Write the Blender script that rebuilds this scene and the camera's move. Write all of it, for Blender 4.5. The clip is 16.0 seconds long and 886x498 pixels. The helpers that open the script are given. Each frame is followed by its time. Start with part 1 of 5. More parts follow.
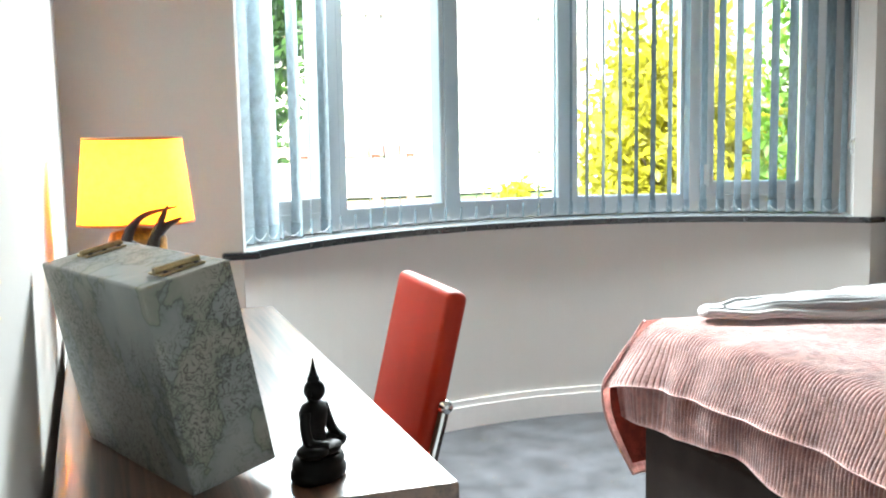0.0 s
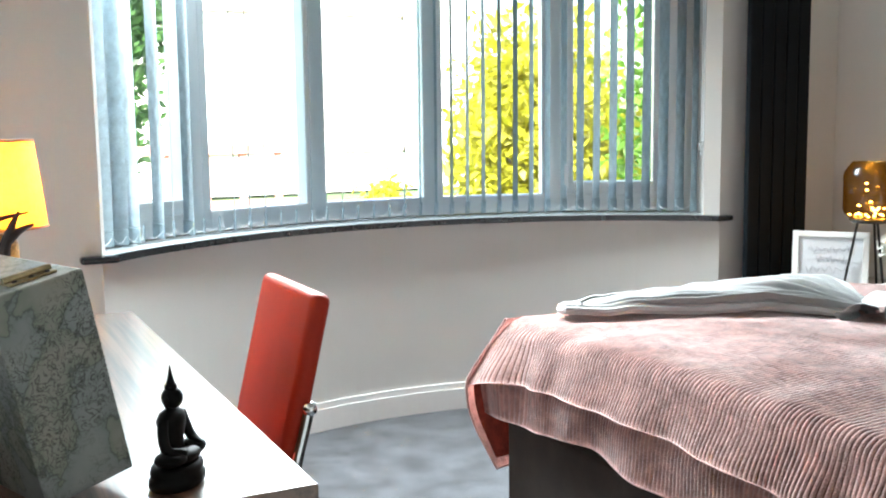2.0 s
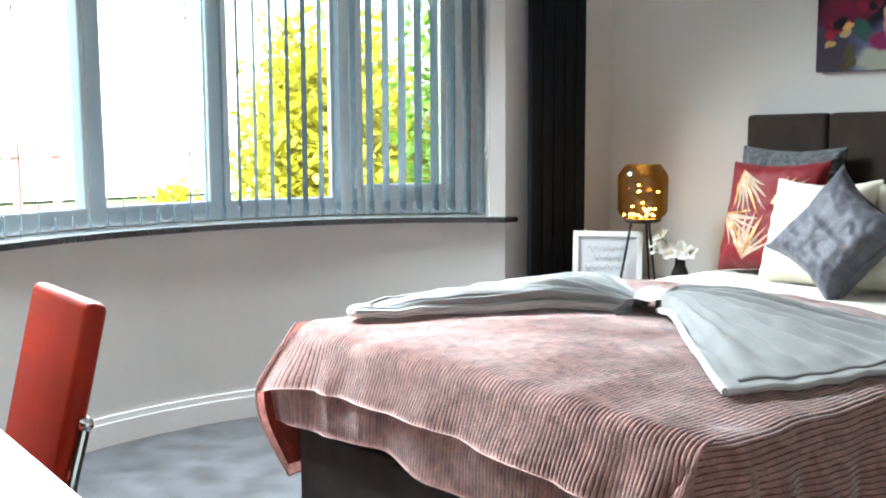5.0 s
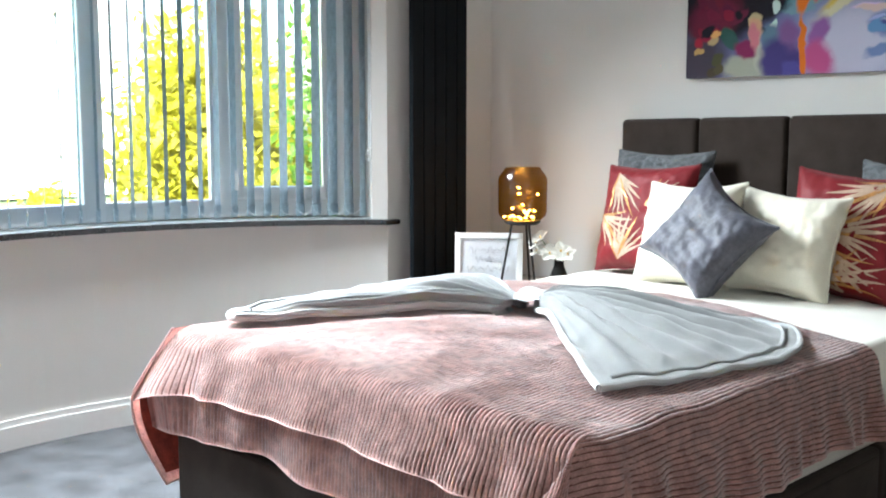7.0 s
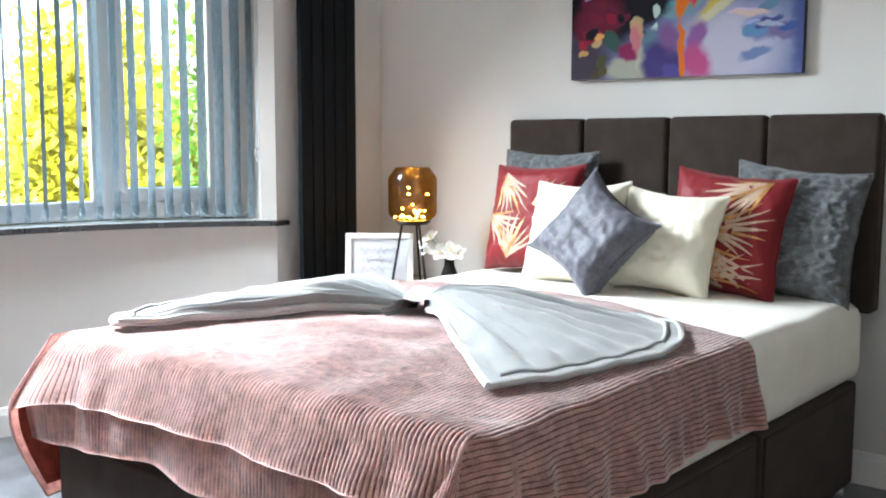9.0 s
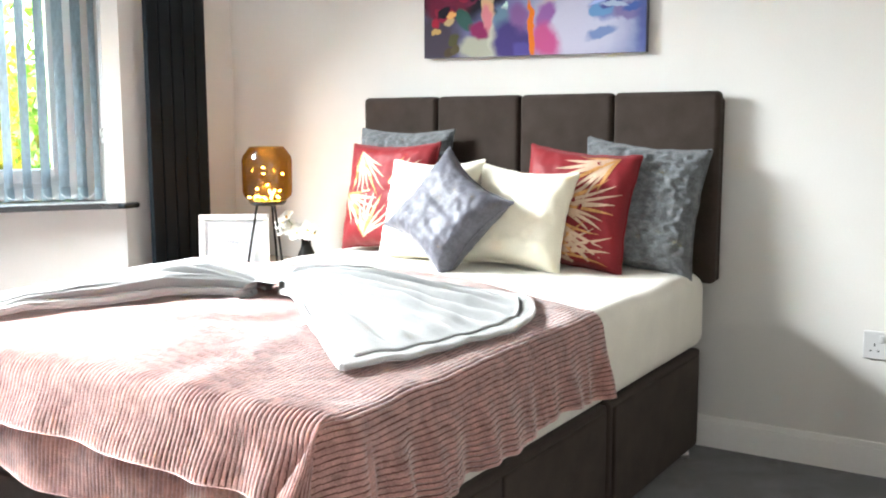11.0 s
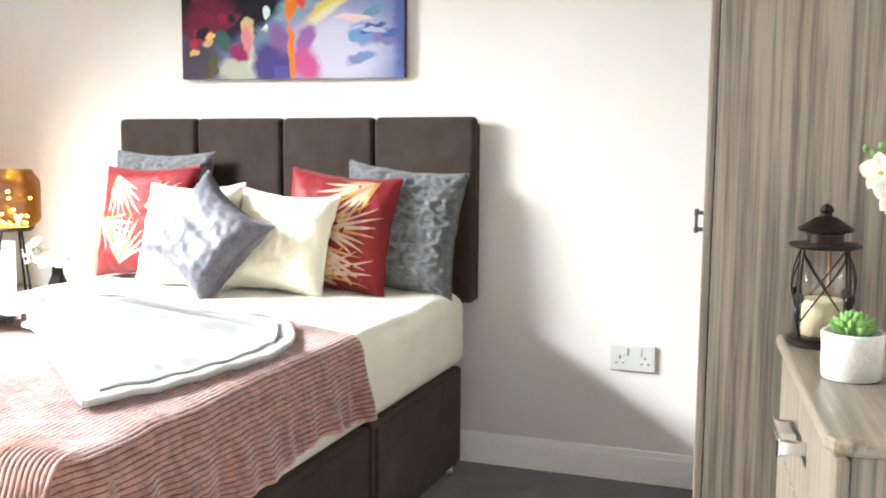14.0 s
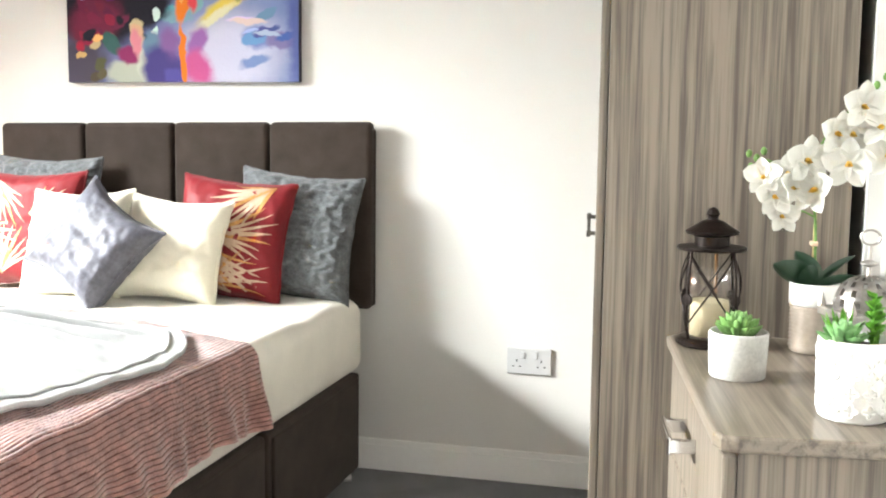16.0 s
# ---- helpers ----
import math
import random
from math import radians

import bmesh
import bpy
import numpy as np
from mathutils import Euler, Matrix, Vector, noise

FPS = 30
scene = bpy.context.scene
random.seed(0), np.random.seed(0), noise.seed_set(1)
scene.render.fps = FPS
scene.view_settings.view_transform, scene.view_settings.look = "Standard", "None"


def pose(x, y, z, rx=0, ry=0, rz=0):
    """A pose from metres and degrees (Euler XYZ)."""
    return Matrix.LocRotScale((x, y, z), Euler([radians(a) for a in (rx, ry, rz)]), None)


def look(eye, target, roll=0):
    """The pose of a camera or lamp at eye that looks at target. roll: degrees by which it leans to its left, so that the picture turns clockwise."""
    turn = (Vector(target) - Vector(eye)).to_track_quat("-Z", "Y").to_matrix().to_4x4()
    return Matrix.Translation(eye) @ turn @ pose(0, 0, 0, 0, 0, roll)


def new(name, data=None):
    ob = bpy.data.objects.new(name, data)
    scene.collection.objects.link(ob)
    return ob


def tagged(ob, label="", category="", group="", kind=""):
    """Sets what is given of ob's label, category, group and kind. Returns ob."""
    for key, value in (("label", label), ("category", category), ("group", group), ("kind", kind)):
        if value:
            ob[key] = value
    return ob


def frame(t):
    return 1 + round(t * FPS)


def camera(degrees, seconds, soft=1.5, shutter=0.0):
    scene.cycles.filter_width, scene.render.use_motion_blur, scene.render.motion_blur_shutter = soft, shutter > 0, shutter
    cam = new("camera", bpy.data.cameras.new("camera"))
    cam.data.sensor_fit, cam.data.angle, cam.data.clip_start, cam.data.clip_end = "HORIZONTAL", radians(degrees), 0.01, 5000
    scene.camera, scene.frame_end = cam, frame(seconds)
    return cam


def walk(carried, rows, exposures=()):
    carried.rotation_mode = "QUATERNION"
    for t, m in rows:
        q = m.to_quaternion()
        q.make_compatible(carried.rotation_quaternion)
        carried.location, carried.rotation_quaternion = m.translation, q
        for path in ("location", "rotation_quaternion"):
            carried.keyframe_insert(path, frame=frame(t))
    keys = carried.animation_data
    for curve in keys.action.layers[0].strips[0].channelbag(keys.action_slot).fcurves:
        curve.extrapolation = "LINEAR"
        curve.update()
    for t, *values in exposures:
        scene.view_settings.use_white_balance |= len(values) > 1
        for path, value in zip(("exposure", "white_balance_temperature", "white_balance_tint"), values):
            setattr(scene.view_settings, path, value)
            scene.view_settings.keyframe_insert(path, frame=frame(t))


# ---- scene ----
cam = camera(46.8, 16.0, 2.0)
PATH = [
    (0, (-3.299, -0.479, 1.11), (-2.661, 1.402, 0.876), -1.1),
    (0.5, (-3.297, -0.48, 1.11), (-2.603, 1.381, 0.876), -1.0),
    (1, (-3.295, -0.486, 1.114), (-2.569, 1.362, 0.877), -1.0),
    (1.5, (-3.296, -0.5, 1.119), (-2.506, 1.322, 0.879), -0.9),
    (2, (-3.294, -0.509, 1.121), (-2.423, 1.276, 0.879), -0.8),
    (2.5, (-3.29, -0.508, 1.12), (-2.363, 1.248, 0.879), -0.7),
    (3, (-3.286, -0.507, 1.118), (-2.251, 1.188, 0.876), -0.5),
    (3.5, (-3.284, -0.51, 1.119), (-2.197, 1.152, 0.878), -0.4),
    (4, (-3.281, -0.504, 1.115), (-2.15, 1.128, 0.877), -0.4),
    (6.5, (-3.266, -0.525, 1.118), (-1.936, 0.95, 0.882), -0.1),
    (7, (-3.267, -0.525, 1.115), (-1.89, 0.907, 0.882), 0.0),
    (7.5, (-3.265, -0.526, 1.121), (-1.864, 0.881, 0.885), 0.0),
    (8, (-3.262, -0.53, 1.116), (-1.823, 0.839, 0.884), 0.1),
    (8.5, (-3.264, -0.531, 1.117), (-1.802, 0.813, 0.885), 0.1),
    (9, (-3.264, -0.531, 1.116), (-1.743, 0.748, 0.883), 0.1),
    (9.2, (-3.257, -0.53, 1.114), (-1.721, 0.725, 0.861), -0.1),
    (11.5, (-3.248, -0.556, 1.13), (-1.545, 0.457, 0.862), 0.0),
    (12, (-3.248, -0.566, 1.137), (-1.518, 0.4, 0.869), 0.0),
    (12.5, (-3.238, -0.584, 1.137), (-1.469, 0.31, 0.871), 0.1),
    (13, (-3.233, -0.594, 1.133), (-1.415, 0.198, 0.873), 0.2),
    (13.5, (-3.225, -0.595, 1.131), (-1.379, 0.131, 0.879), 0.4),
    (14, (-3.228, -0.595, 1.133), (-1.361, 0.083, 0.896), 0.5),
    (14.5, (-3.227, -0.594, 1.134), (-1.358, 0.078, 0.902), 0.4),
    (15, (-3.227, -0.596, 1.132), (-1.351, 0.059, 0.905), 0.5),
    (15.5, (-3.218, -0.599, 1.13), (-1.312, -0.037, 0.905), 0.6),
    (16, (-3.218, -0.6, 1.13), (-1.292, -0.109, 0.907), 0.7),
]

# exposure follows the clip's own brightening
EXPOSURE = [(0, 2.72, 6250, 2), (3.5, 2.55, 6050, 1), (7, 2.78, 6000, 3), (9, 2.98, 6000, 5), (11.5, 3.8, 6500, 6), (13, 4.0, 6600, 6), (16, 4.0, 6700, 6)]
walk(cam, [(t, look(eye, target, roll)) for t, eye, target, roll in PATH], EXPOSURE)


# ---- world and light ----
world = bpy.data.worlds.new("sky")
scene.world = world
world.use_nodes = True
wn = world.node_tree
sky = wn.nodes.new("ShaderNodeTexSky")
sky.sky_type = "NISHITA"
sky.sun_disc = False
sky.sun_elevation, sky.sun_rotation = radians(41), radians(-151)
sky.air_density, sky.dust_density = 1.2, 3.0
wn.links.new(sky.outputs[0], wn.nodes["Background"].inputs[0])
wn.nodes["Background"].inputs[1].default_value = 0.15

sun_data = bpy.data.lights.new("sun", "SUN")
sun_data.energy, sun_data.angle, sun_data.color = 5.0, radians(12), (1.0, 0.98, 0.95)
sun = new("sun", sun_data)
sun.matrix_world = look((-6, -8, 11), (0, 3, 0))

# daylight that comes in through the upper part of the bay
bay_data = bpy.data.lights.new("bay_daylight", "AREA")
bay_data.shape, bay_data.size, bay_data.size_y = "RECTANGLE", 1.6, 0.36
bay_data.energy, bay_data.color, bay_data.spread = 27, (0.94, 0.97, 1.0), radians(118)
bay_light = new("bay_daylight", bay_data)
bay_light.matrix_world = look((-2.0, 2.86, 1.9), (-2.1, 1.3, 0.1))


# ---- materials ----
def mat(name, color, rough=0.6, metal=0.0, var=0.12, scale=6.0, fine=120.0, bump=0.15, stretch=(1, 1, 1), spec=0.5, tint=None, sheen=0.0, emit=None, trans=0.0, coat=0.0, detail=4.0):
    """A surface whose colour varies at two scales, with a fine relief."""
    m = bpy.data.materials.new(name)
    m.use_nodes = True
    nt = m.node_tree
    b = nt.nodes["Principled BSDF"]
    b.inputs["Roughness"].default_value = rough
    b.inputs["Metallic"].default_value = metal
    b.inputs["Specular IOR Level"].default_value = spec
    b.inputs["Sheen Weight"].default_value = sheen
    b.inputs["Transmission Weight"].default_value = trans
    b.inputs["Coat Weight"].default_value = coat
    tc = nt.nodes.new("ShaderNodeTexCoord")
    mp = nt.nodes.new("ShaderNodeMapping")
    mp.inputs["Scale"].default_value = stretch
    nt.links.new(tc.outputs["Object"], mp.inputs[0])
    big = nt.nodes.new("ShaderNodeTexNoise")
    big.inputs["Scale"].default_value, big.inputs["Detail"].default_value = scale, detail
    small = nt.nodes.new("ShaderNodeTexNoise")
    small.inputs["Scale"].default_value, small.inputs["Detail"].default_value = fine, 3.0
    nt.links.new(mp.outputs[0], big.inputs[0])
    nt.links.new(mp.outputs[0], small.inputs[0])
    mix = nt.nodes.new("ShaderNodeMix")
    mix.data_type = "FLOAT"
    mix.inputs[0].default_value = 0.4
    nt.links.new(big.outputs[0], mix.inputs[2])
    nt.links.new(small.outputs[0], mix.inputs[3])
    ramp = nt.nodes.new("ShaderNodeValToRGB")
    dark = tint or tuple(c * (1 - 2 * var) for c in color)
    light = tuple(min(1, c * (1 + var)) for c in color)
    ramp.color_ramp.elements[0].position, ramp.color_ramp.elements[1].position = 0.3, 0.7
    ramp.color_ramp.elements[0].color, ramp.color_ramp.elements[1].color = (*dark, 1), (*light, 1)
    nt.links.new(mix.outputs[0], ramp.inputs[0])
    nt.links.new(ramp.outputs[0], b.inputs["Base Color"])
    if bump:
        bp = nt.nodes.new("ShaderNodeBump")
        bp.inputs["Strength"].default_value, bp.inputs["Distance"].default_value = bump, 0.004
        nt.links.new(mix.outputs[0], bp.inputs["Height"])
        nt.links.new(bp.outputs[0], b.inputs["Normal"])
    if emit:
        b.inputs["Emission Color"].default_value = (*emit[:3], 1)
        b.inputs["Emission Strength"].default_value = emit[3]
    return m


def glass(name, color=(1, 1, 1), rough=0.02, shine=0.04):
    """A thin pane: mostly clear, with a mirror gloss."""
    m = bpy.data.materials.new(name)
    m.use_nodes = True
    nt = m.node_tree
    nt.nodes.remove(nt.nodes["Principled BSDF"])
    tr, gl, mx = (nt.nodes.new(k) for k in ("ShaderNodeBsdfTransparent", "ShaderNodeBsdfGlossy", "ShaderNodeMixShader"))
    tr.inputs[0].default_value = (*color, 1)
    gl.inputs["Roughness"].default_value = rough
    mx.inputs[0].default_value = shine
    nt.links.new(tr.outputs[0], mx.inputs[1])
    nt.links.new(gl.outputs[0], mx.inputs[2])
    nt.links.new(mx.outputs[0], nt.nodes["Material Output"].inputs[0])
    return m


def translucent(name, color, amount=0.5, rough=0.8, var=0.1, scale=40.0):
    """Cloth or leaf that lets some light through."""
    m = mat(name, color, rough, var=var, scale=scale, fine=300)
    nt = m.node_tree
    b = nt.nodes["Principled BSDF"]
    ts, mx = nt.nodes.new("ShaderNodeBsdfTranslucent"), nt.nodes.new("ShaderNodeMixShader")
    ramp = [n for n in nt.nodes if n.type == "VALTORGB"][0]
    nt.links.new(ramp.outputs[0], ts.inputs[0])
    mx.inputs[0].default_value = amount
    nt.links.new(b.outputs[0], mx.inputs[1])
    nt.links.new(ts.outputs[0], mx.inputs[2])
    nt.links.new(mx.outputs[0], nt.nodes["Material Output"].inputs[0])
    return m


def grain(name, light, dark, axis="z", rough=0.45, scale=22.0, coat=0.0, spec=0.5):
    """Wood-effect board with long streaks along one axis."""
    m = bpy.data.materials.new(name)
    m.use_nodes = True
    nt = m.node_tree
    b = nt.nodes["Principled BSDF"]
    b.inputs["Roughness"].default_value, b.inputs["Coat Weight"].default_value, b.inputs["Specular IOR Level"].default_value = rough, coat, spec
    b.inputs["Coat Roughness"].default_value = 0.1
    tc, mp = nt.nodes.new("ShaderNodeTexCoord"), nt.nodes.new("ShaderNodeMapping")
    s = [1.0, 1.0, 1.0]
    s["xyz".index(axis)] = 0.022
    mp.inputs["Scale"].default_value = s
    nt.links.new(tc.outputs["Object"], mp.inputs[0])
    n1, n2, n3 = (nt.nodes.new("ShaderNodeTexNoise") for _ in range(3))
    for n, sc, d, dist in ((n1, scale * 1.3, 5, 0.5), (n2, scale * 7, 3, 0.2), (n3, scale * 0.35, 2, 1.0)):
        n.inputs["Scale"].default_value, n.inputs["Detail"].default_value, n.inputs["Distortion"].default_value = sc, d, dist
        nt.links.new(mp.outputs[0], n.inputs[0])
    add, add2 = nt.nodes.new("ShaderNodeMath"), nt.nodes.new("ShaderNodeMath")
    add.operation = add2.operation = "MULTIPLY_ADD"
    add.inputs[1].default_value, add2.inputs[1].default_value = 0.35, 0.45
    nt.links.new(n2.outputs[0], add.inputs[0])
    nt.links.new(n1.outputs[0], add.inputs[2])
    nt.links.new(n3.outputs[0], add2.inputs[0])
    nt.links.new(add.outputs[0], add2.inputs[2])
    ramp = nt.nodes.new("ShaderNodeValToRGB")
    e = ramp.color_ramp.elements
    e[0].position, e[0].color, e[1].position, e[1].color = 0.72, (*dark, 1), 1.08, (*light, 1)
    mid = ramp.color_ramp.elements.new(0.9)
    mid.color = (*[0.4 * a + 0.6 * c for a, c in zip(dark, light)], 1)
    nt.links.new(add2.outputs[0], ramp.inputs[0])
    nt.links.new(ramp.outputs[0], b.inputs["Base Color"])
    bp = nt.nodes.new("ShaderNodeBump")
    bp.inputs["Strength"].default_value, bp.inputs["Distance"].default_value = 0.1, 0.002
    nt.links.new(add.outputs[0], bp.inputs["Height"])
    nt.links.new(bp.outputs[0], b.inputs["Normal"])
    return m


WALL = mat("wall_paint", (0.62, 0.605, 0.58), 0.85, var=0.025, scale=2.0, fine=180, bump=0.06)
WHITE = mat("white_gloss", (0.82, 0.81, 0.79), 0.35, var=0.02, scale=3, fine=60, bump=0.03)
CEIL = mat("ceiling_white", (0.8, 0.8, 0.79), 0.9, var=0.02, scale=2, fine=150, bump=0.05)
UPVC = mat("white_upvc", (0.86, 0.88, 0.89), 0.3, var=0.02, scale=4, fine=40, bump=0.02)
CARPET = mat("grey_carpet", (0.07, 0.074, 0.083), 0.95, var=0.5, scale=9, fine=300, bump=1.6, spec=0.1, sheen=0.4, detail=6)
SILL = mat("sill_tile", (0.016, 0.018, 0.02), 0.2, var=0.3, scale=10, fine=90, bump=0.06)
SILL_TOP = mat("pale_sill", (0.5, 0.52, 0.53), 0.15, var=0.15, scale=6, fine=60, bump=0.03)
PANE = glass("window_glass")
SLAT = translucent("blind_fabric", (0.58, 0.66, 0.70), 0.82, var=0.16, scale=30)
RAD = mat("anthracite", (0.006, 0.0085, 0.011), 0.6, spec=0.12, var=0.1, scale=8, fine=200, bump=0.1)
BLACK = mat("black_metal", (0.015, 0.014, 0.013), 0.4, metal=0.5, var=0.2, scale=20, fine=200, bump=0.1)
CHROME = mat("chrome", (0.72, 0.72, 0.72), 0.12, metal=1.0, var=0.03, scale=10, fine=60, bump=0.0)
STEEL = mat("brushed_steel", (0.55, 0.54, 0.52), 0.3, metal=1.0, var=0.06, scale=10, fine=150, bump=0.05)
BRASS = mat("aged_brass", (0.45, 0.36, 0.2), 0.35, metal=1.0, var=0.25, scale=30, fine=200, bump=0.1)


# ---- building helpers ----
def part(name, bm, material, parent=None, label="", smooth=False):
    """Links a bmesh as one mesh object, as a thing of its own or under a parent."""
    me = bpy.data.meshes.new(name)
    if smooth:
        for f in bm.faces:
            f.smooth = True
    bm.normal_update()
    bm.to_mesh(me)
    bm.free()
    if material:
        me.materials.append(material)
    ob = new(name, me)
    if parent:
        ob.parent = parent
    if label:
        ob["label"] = label
    return ob


def thing(name, label, category, m=None, group="", kind=""):
    ob = new(name)
    ob.empty_display_size = 0.05
    if m is not None:
        ob.matrix_world = m
    return tagged(ob, label, category, group, kind)


def block(x0, x1, y0, y1, z0, z1, bevel=0.0, seg=2):
    bm = bmesh.new()
    bmesh.ops.create_cube(bm, size=1)
    bmesh.ops.transform(bm, matrix=Matrix.Translation(((x0 + x1) / 2, (y0 + y1) / 2, (z0 + z1) / 2)) @ Matrix.Diagonal((x1 - x0, y1 - y0, z1 - z0, 1)), verts=bm.verts)
    if bevel:
        bmesh.ops.bevel(bm, geom=bm.edges[:], offset=bevel, segments=seg, profile=0.5, affect="EDGES")
    return bm


def merge(*bms):
    out = bmesh.new()
    me = bpy.data.meshes.new("joint")
    for b in bms:
        b.to_mesh(me)
        out.from_mesh(me)
        b.free()
    bpy.data.meshes.remove(me)
    return out


def moved(bm, m):
    bmesh.ops.transform(bm, matrix=m, verts=bm.verts)
    return bm


def lathe(profile, n=32, cap=True):
    """A solid of revolution from (radius, height) rows."""
    bm = bmesh.new()
    rings = []
    for r, z in profile:
        rings.append([bm.verts.new((r * math.cos(2 * math.pi * k / n), r * math.sin(2 * math.pi * k / n), z)) for k in range(n)])
    for a, b in zip(rings, rings[1:]):
        for k in range(n):
            bm.faces.new((a[k], a[(k + 1) % n], b[(k + 1) % n], b[k]))
    if cap:
        bm.faces.new(rings[0][::-1])
        bm.faces.new(rings[-1])
    bmesh.ops.recalc_face_normals(bm, faces=bm.faces[:])
    return bm


def tube(points, radius, n=8, taper=None):
    """A round bar along points; taper gives a radius for each."""
    bm = bmesh.new()
    pts = [Vector(p) for p in points]
    rings, side = [], None
    for i, p in enumerate(pts):
        d = (pts[min(i + 1, len(pts) - 1)] - pts[max(i - 1, 0)]).normalized()
        if side is None:
            side = d.cross(Vector((0, 0, 1)) if abs(d.z) < 0.9 else Vector((1, 0, 0))).normalized()
        side = (side - d * side.dot(d)).normalized()
        up = d.cross(side)
        r = taper[i] if taper else radius
        rings.append([bm.verts.new(p + r * (math.cos(2 * math.pi * k / n) * side + math.sin(2 * math.pi * k / n) * up)) for k in range(n)])
    for a, b in zip(rings, rings[1:]):
        for k in range(n):
            bm.faces.new((a[k], a[(k + 1) % n], b[(k + 1) % n], b[k]))
    bm.faces.new(rings[0][::-1])
    bm.faces.new(rings[-1])
    return bm


def spline(points, n=8):
    """A smooth way through points (Catmull-Rom)."""
    p = [Vector(q) for q in points]
    p = [2 * p[0] - p[1]] + p + [2 * p[-1] - p[-2]]
    out = []
    for i in range(1, len(p) - 2):
        for k in range(n):
            t = k / n
            a, b, c, d = p[i - 1 : i + 3]
            out.append(0.5 * (2 * b + (c - a) * t + (2 * a - 5 * b + 4 * c - d) * t * t + (3 * b - a - 3 * c + d) * t ** 3))
    return out + [p[-2]]


def grid(nu, nv, f):
    """A sheet from a function of (u, v), both 0 to 1."""
    bm = bmesh.new()
    rows = [[bm.verts.new(f(i / nu, j / nv)) for j in range(nv + 1)] for i in range(nu + 1)]
    for i in range(nu):
        for j in range(nv):
            bm.faces.new((rows[i][j], rows[i + 1][j], rows[i + 1][j + 1], rows[i][j + 1]))
    return bm


def smooth01(a, b, x):
    t = min(1, max(0, (x - a) / (b - a)))
    return t * t * (3 - 2 * t)


def ring_wall(cx, cy, r0, r1, a0, a1, z0, z1, n=40):
    """A curved wall between two radii; angles in degrees from +y towards +x."""
    bm = bmesh.new()
    cols = []
    for k in range(n + 1):
        a = radians(a0 + (a1 - a0) * k / n)
        s, c = math.sin(a), math.cos(a)
        cols.append([bm.verts.new((cx + r * s, cy + r * c, z)) for r, z in ((r0, z0), (r1, z0), (r1, z1), (r0, z1))])
    for a, b in zip(cols, cols[1:]):
        for k in range(4):
            bm.faces.new((a[k], b[k], b[(k + 1) % 4], a[(k + 1) % 4]))
    bm.faces.new(cols[0])
    bm.faces.new(cols[-1][::-1])
    bmesh.ops.recalc_face_normals(bm, faces=bm.faces[:])
    return bm


def structure(name, bm, material, label, category="wall"):
    return tagged(part(name, bm, material), label, category, kind="structure")


# ---- the room ----
LX, SY, NY, TOP = -3.375, -0.945, 2.57, 2.4
BX, BY, BR = -1.745, 1.45, 1.6
HALF = math.degrees(math.asin(1.145 / BR))
X0, X1 = BX - 1.145, BX + 1.145
SILL_Z, HEAD_Z = 0.757, 2.12

structure("floor", block(LX - 0.2, 0.2, SY - 0.2, 3.36, -0.1, 0.0), CARPET, "dark grey short-pile carpet over the whole floor", "floor")
structure("ceiling", block(LX - 0.2, 0.2, SY - 0.2, 3.4, TOP, TOP + 0.1), CEIL, "plain white plastered ceiling", "ceiling")
structure("wall_east", block(0, 0.2, SY - 0.2, NY + 0.3, 0, TOP), WALL, "off-white painted wall behind the bed")
structure("wall_west", block(LX - 0.2, LX, SY - 0.2, NY + 0.3, 0, TOP), WALL, "off-white painted wall beside the desk")
structure("wall_south", block(LX, 0, SY - 0.2, SY, 0, TOP), WALL, "off-white painted wall behind the chest of drawers")
structure("wall_north_1", block(LX, X0, NY, NY + 0.3, 0, TOP), WALL, "off-white painted wall beside the bay window")
structure("wall_north_2", block(X1, 0, NY, NY + 0.3, 0, TOP), WALL, "off-white painted wall beside the bay window")
structure("wall_bay", ring_wall(BX, BY, BR, BR + 0.3, -HALF, HALF, 0, SILL_Z - 0.02), WALL, "curved off-white wall below the bay window")
structure("wall_bay_head", ring_wall(BX, BY, BR, BR + 0.3, -HALF, HALF, HEAD_Z, TOP), WALL, "curved off-white wall above the bay window")
for n, s, w, e in ((1, -1, 0.5, 41.4), (2, 1, 2.2, 40.0)):
    structure(f"wall_reveal_{n}", merge(ring_wall(BX, BY, BR + 0.001, BR + 0.16, s * HALF, s * (HALF - w), SILL_Z, HEAD_Z, 3), ring_wall(BX, BY, BR + 0.161, BR + 0.3, s * HALF, s * e, SILL_Z, HEAD_Z, 3)), WALL, "white plastered reveal at the end of the bay")

# skirting boards
SK = 0.105


def skirting(name, x0, x1, y0, y1, face):
    bm = merge(block(x0, x1, y0, y1, 0, SK - 0.02), block(x0 + (0.004 if face == "-x" else 0), x1 - (0.004 if face == "x" else 0), y0 + (0.004 if face == "-y" else 0), y1 - (0.004 if face == "y" else 0), SK - 0.02, SK, 0.002))
    return structure(name, bm, WHITE, "white gloss painted skirting board", "skirting")


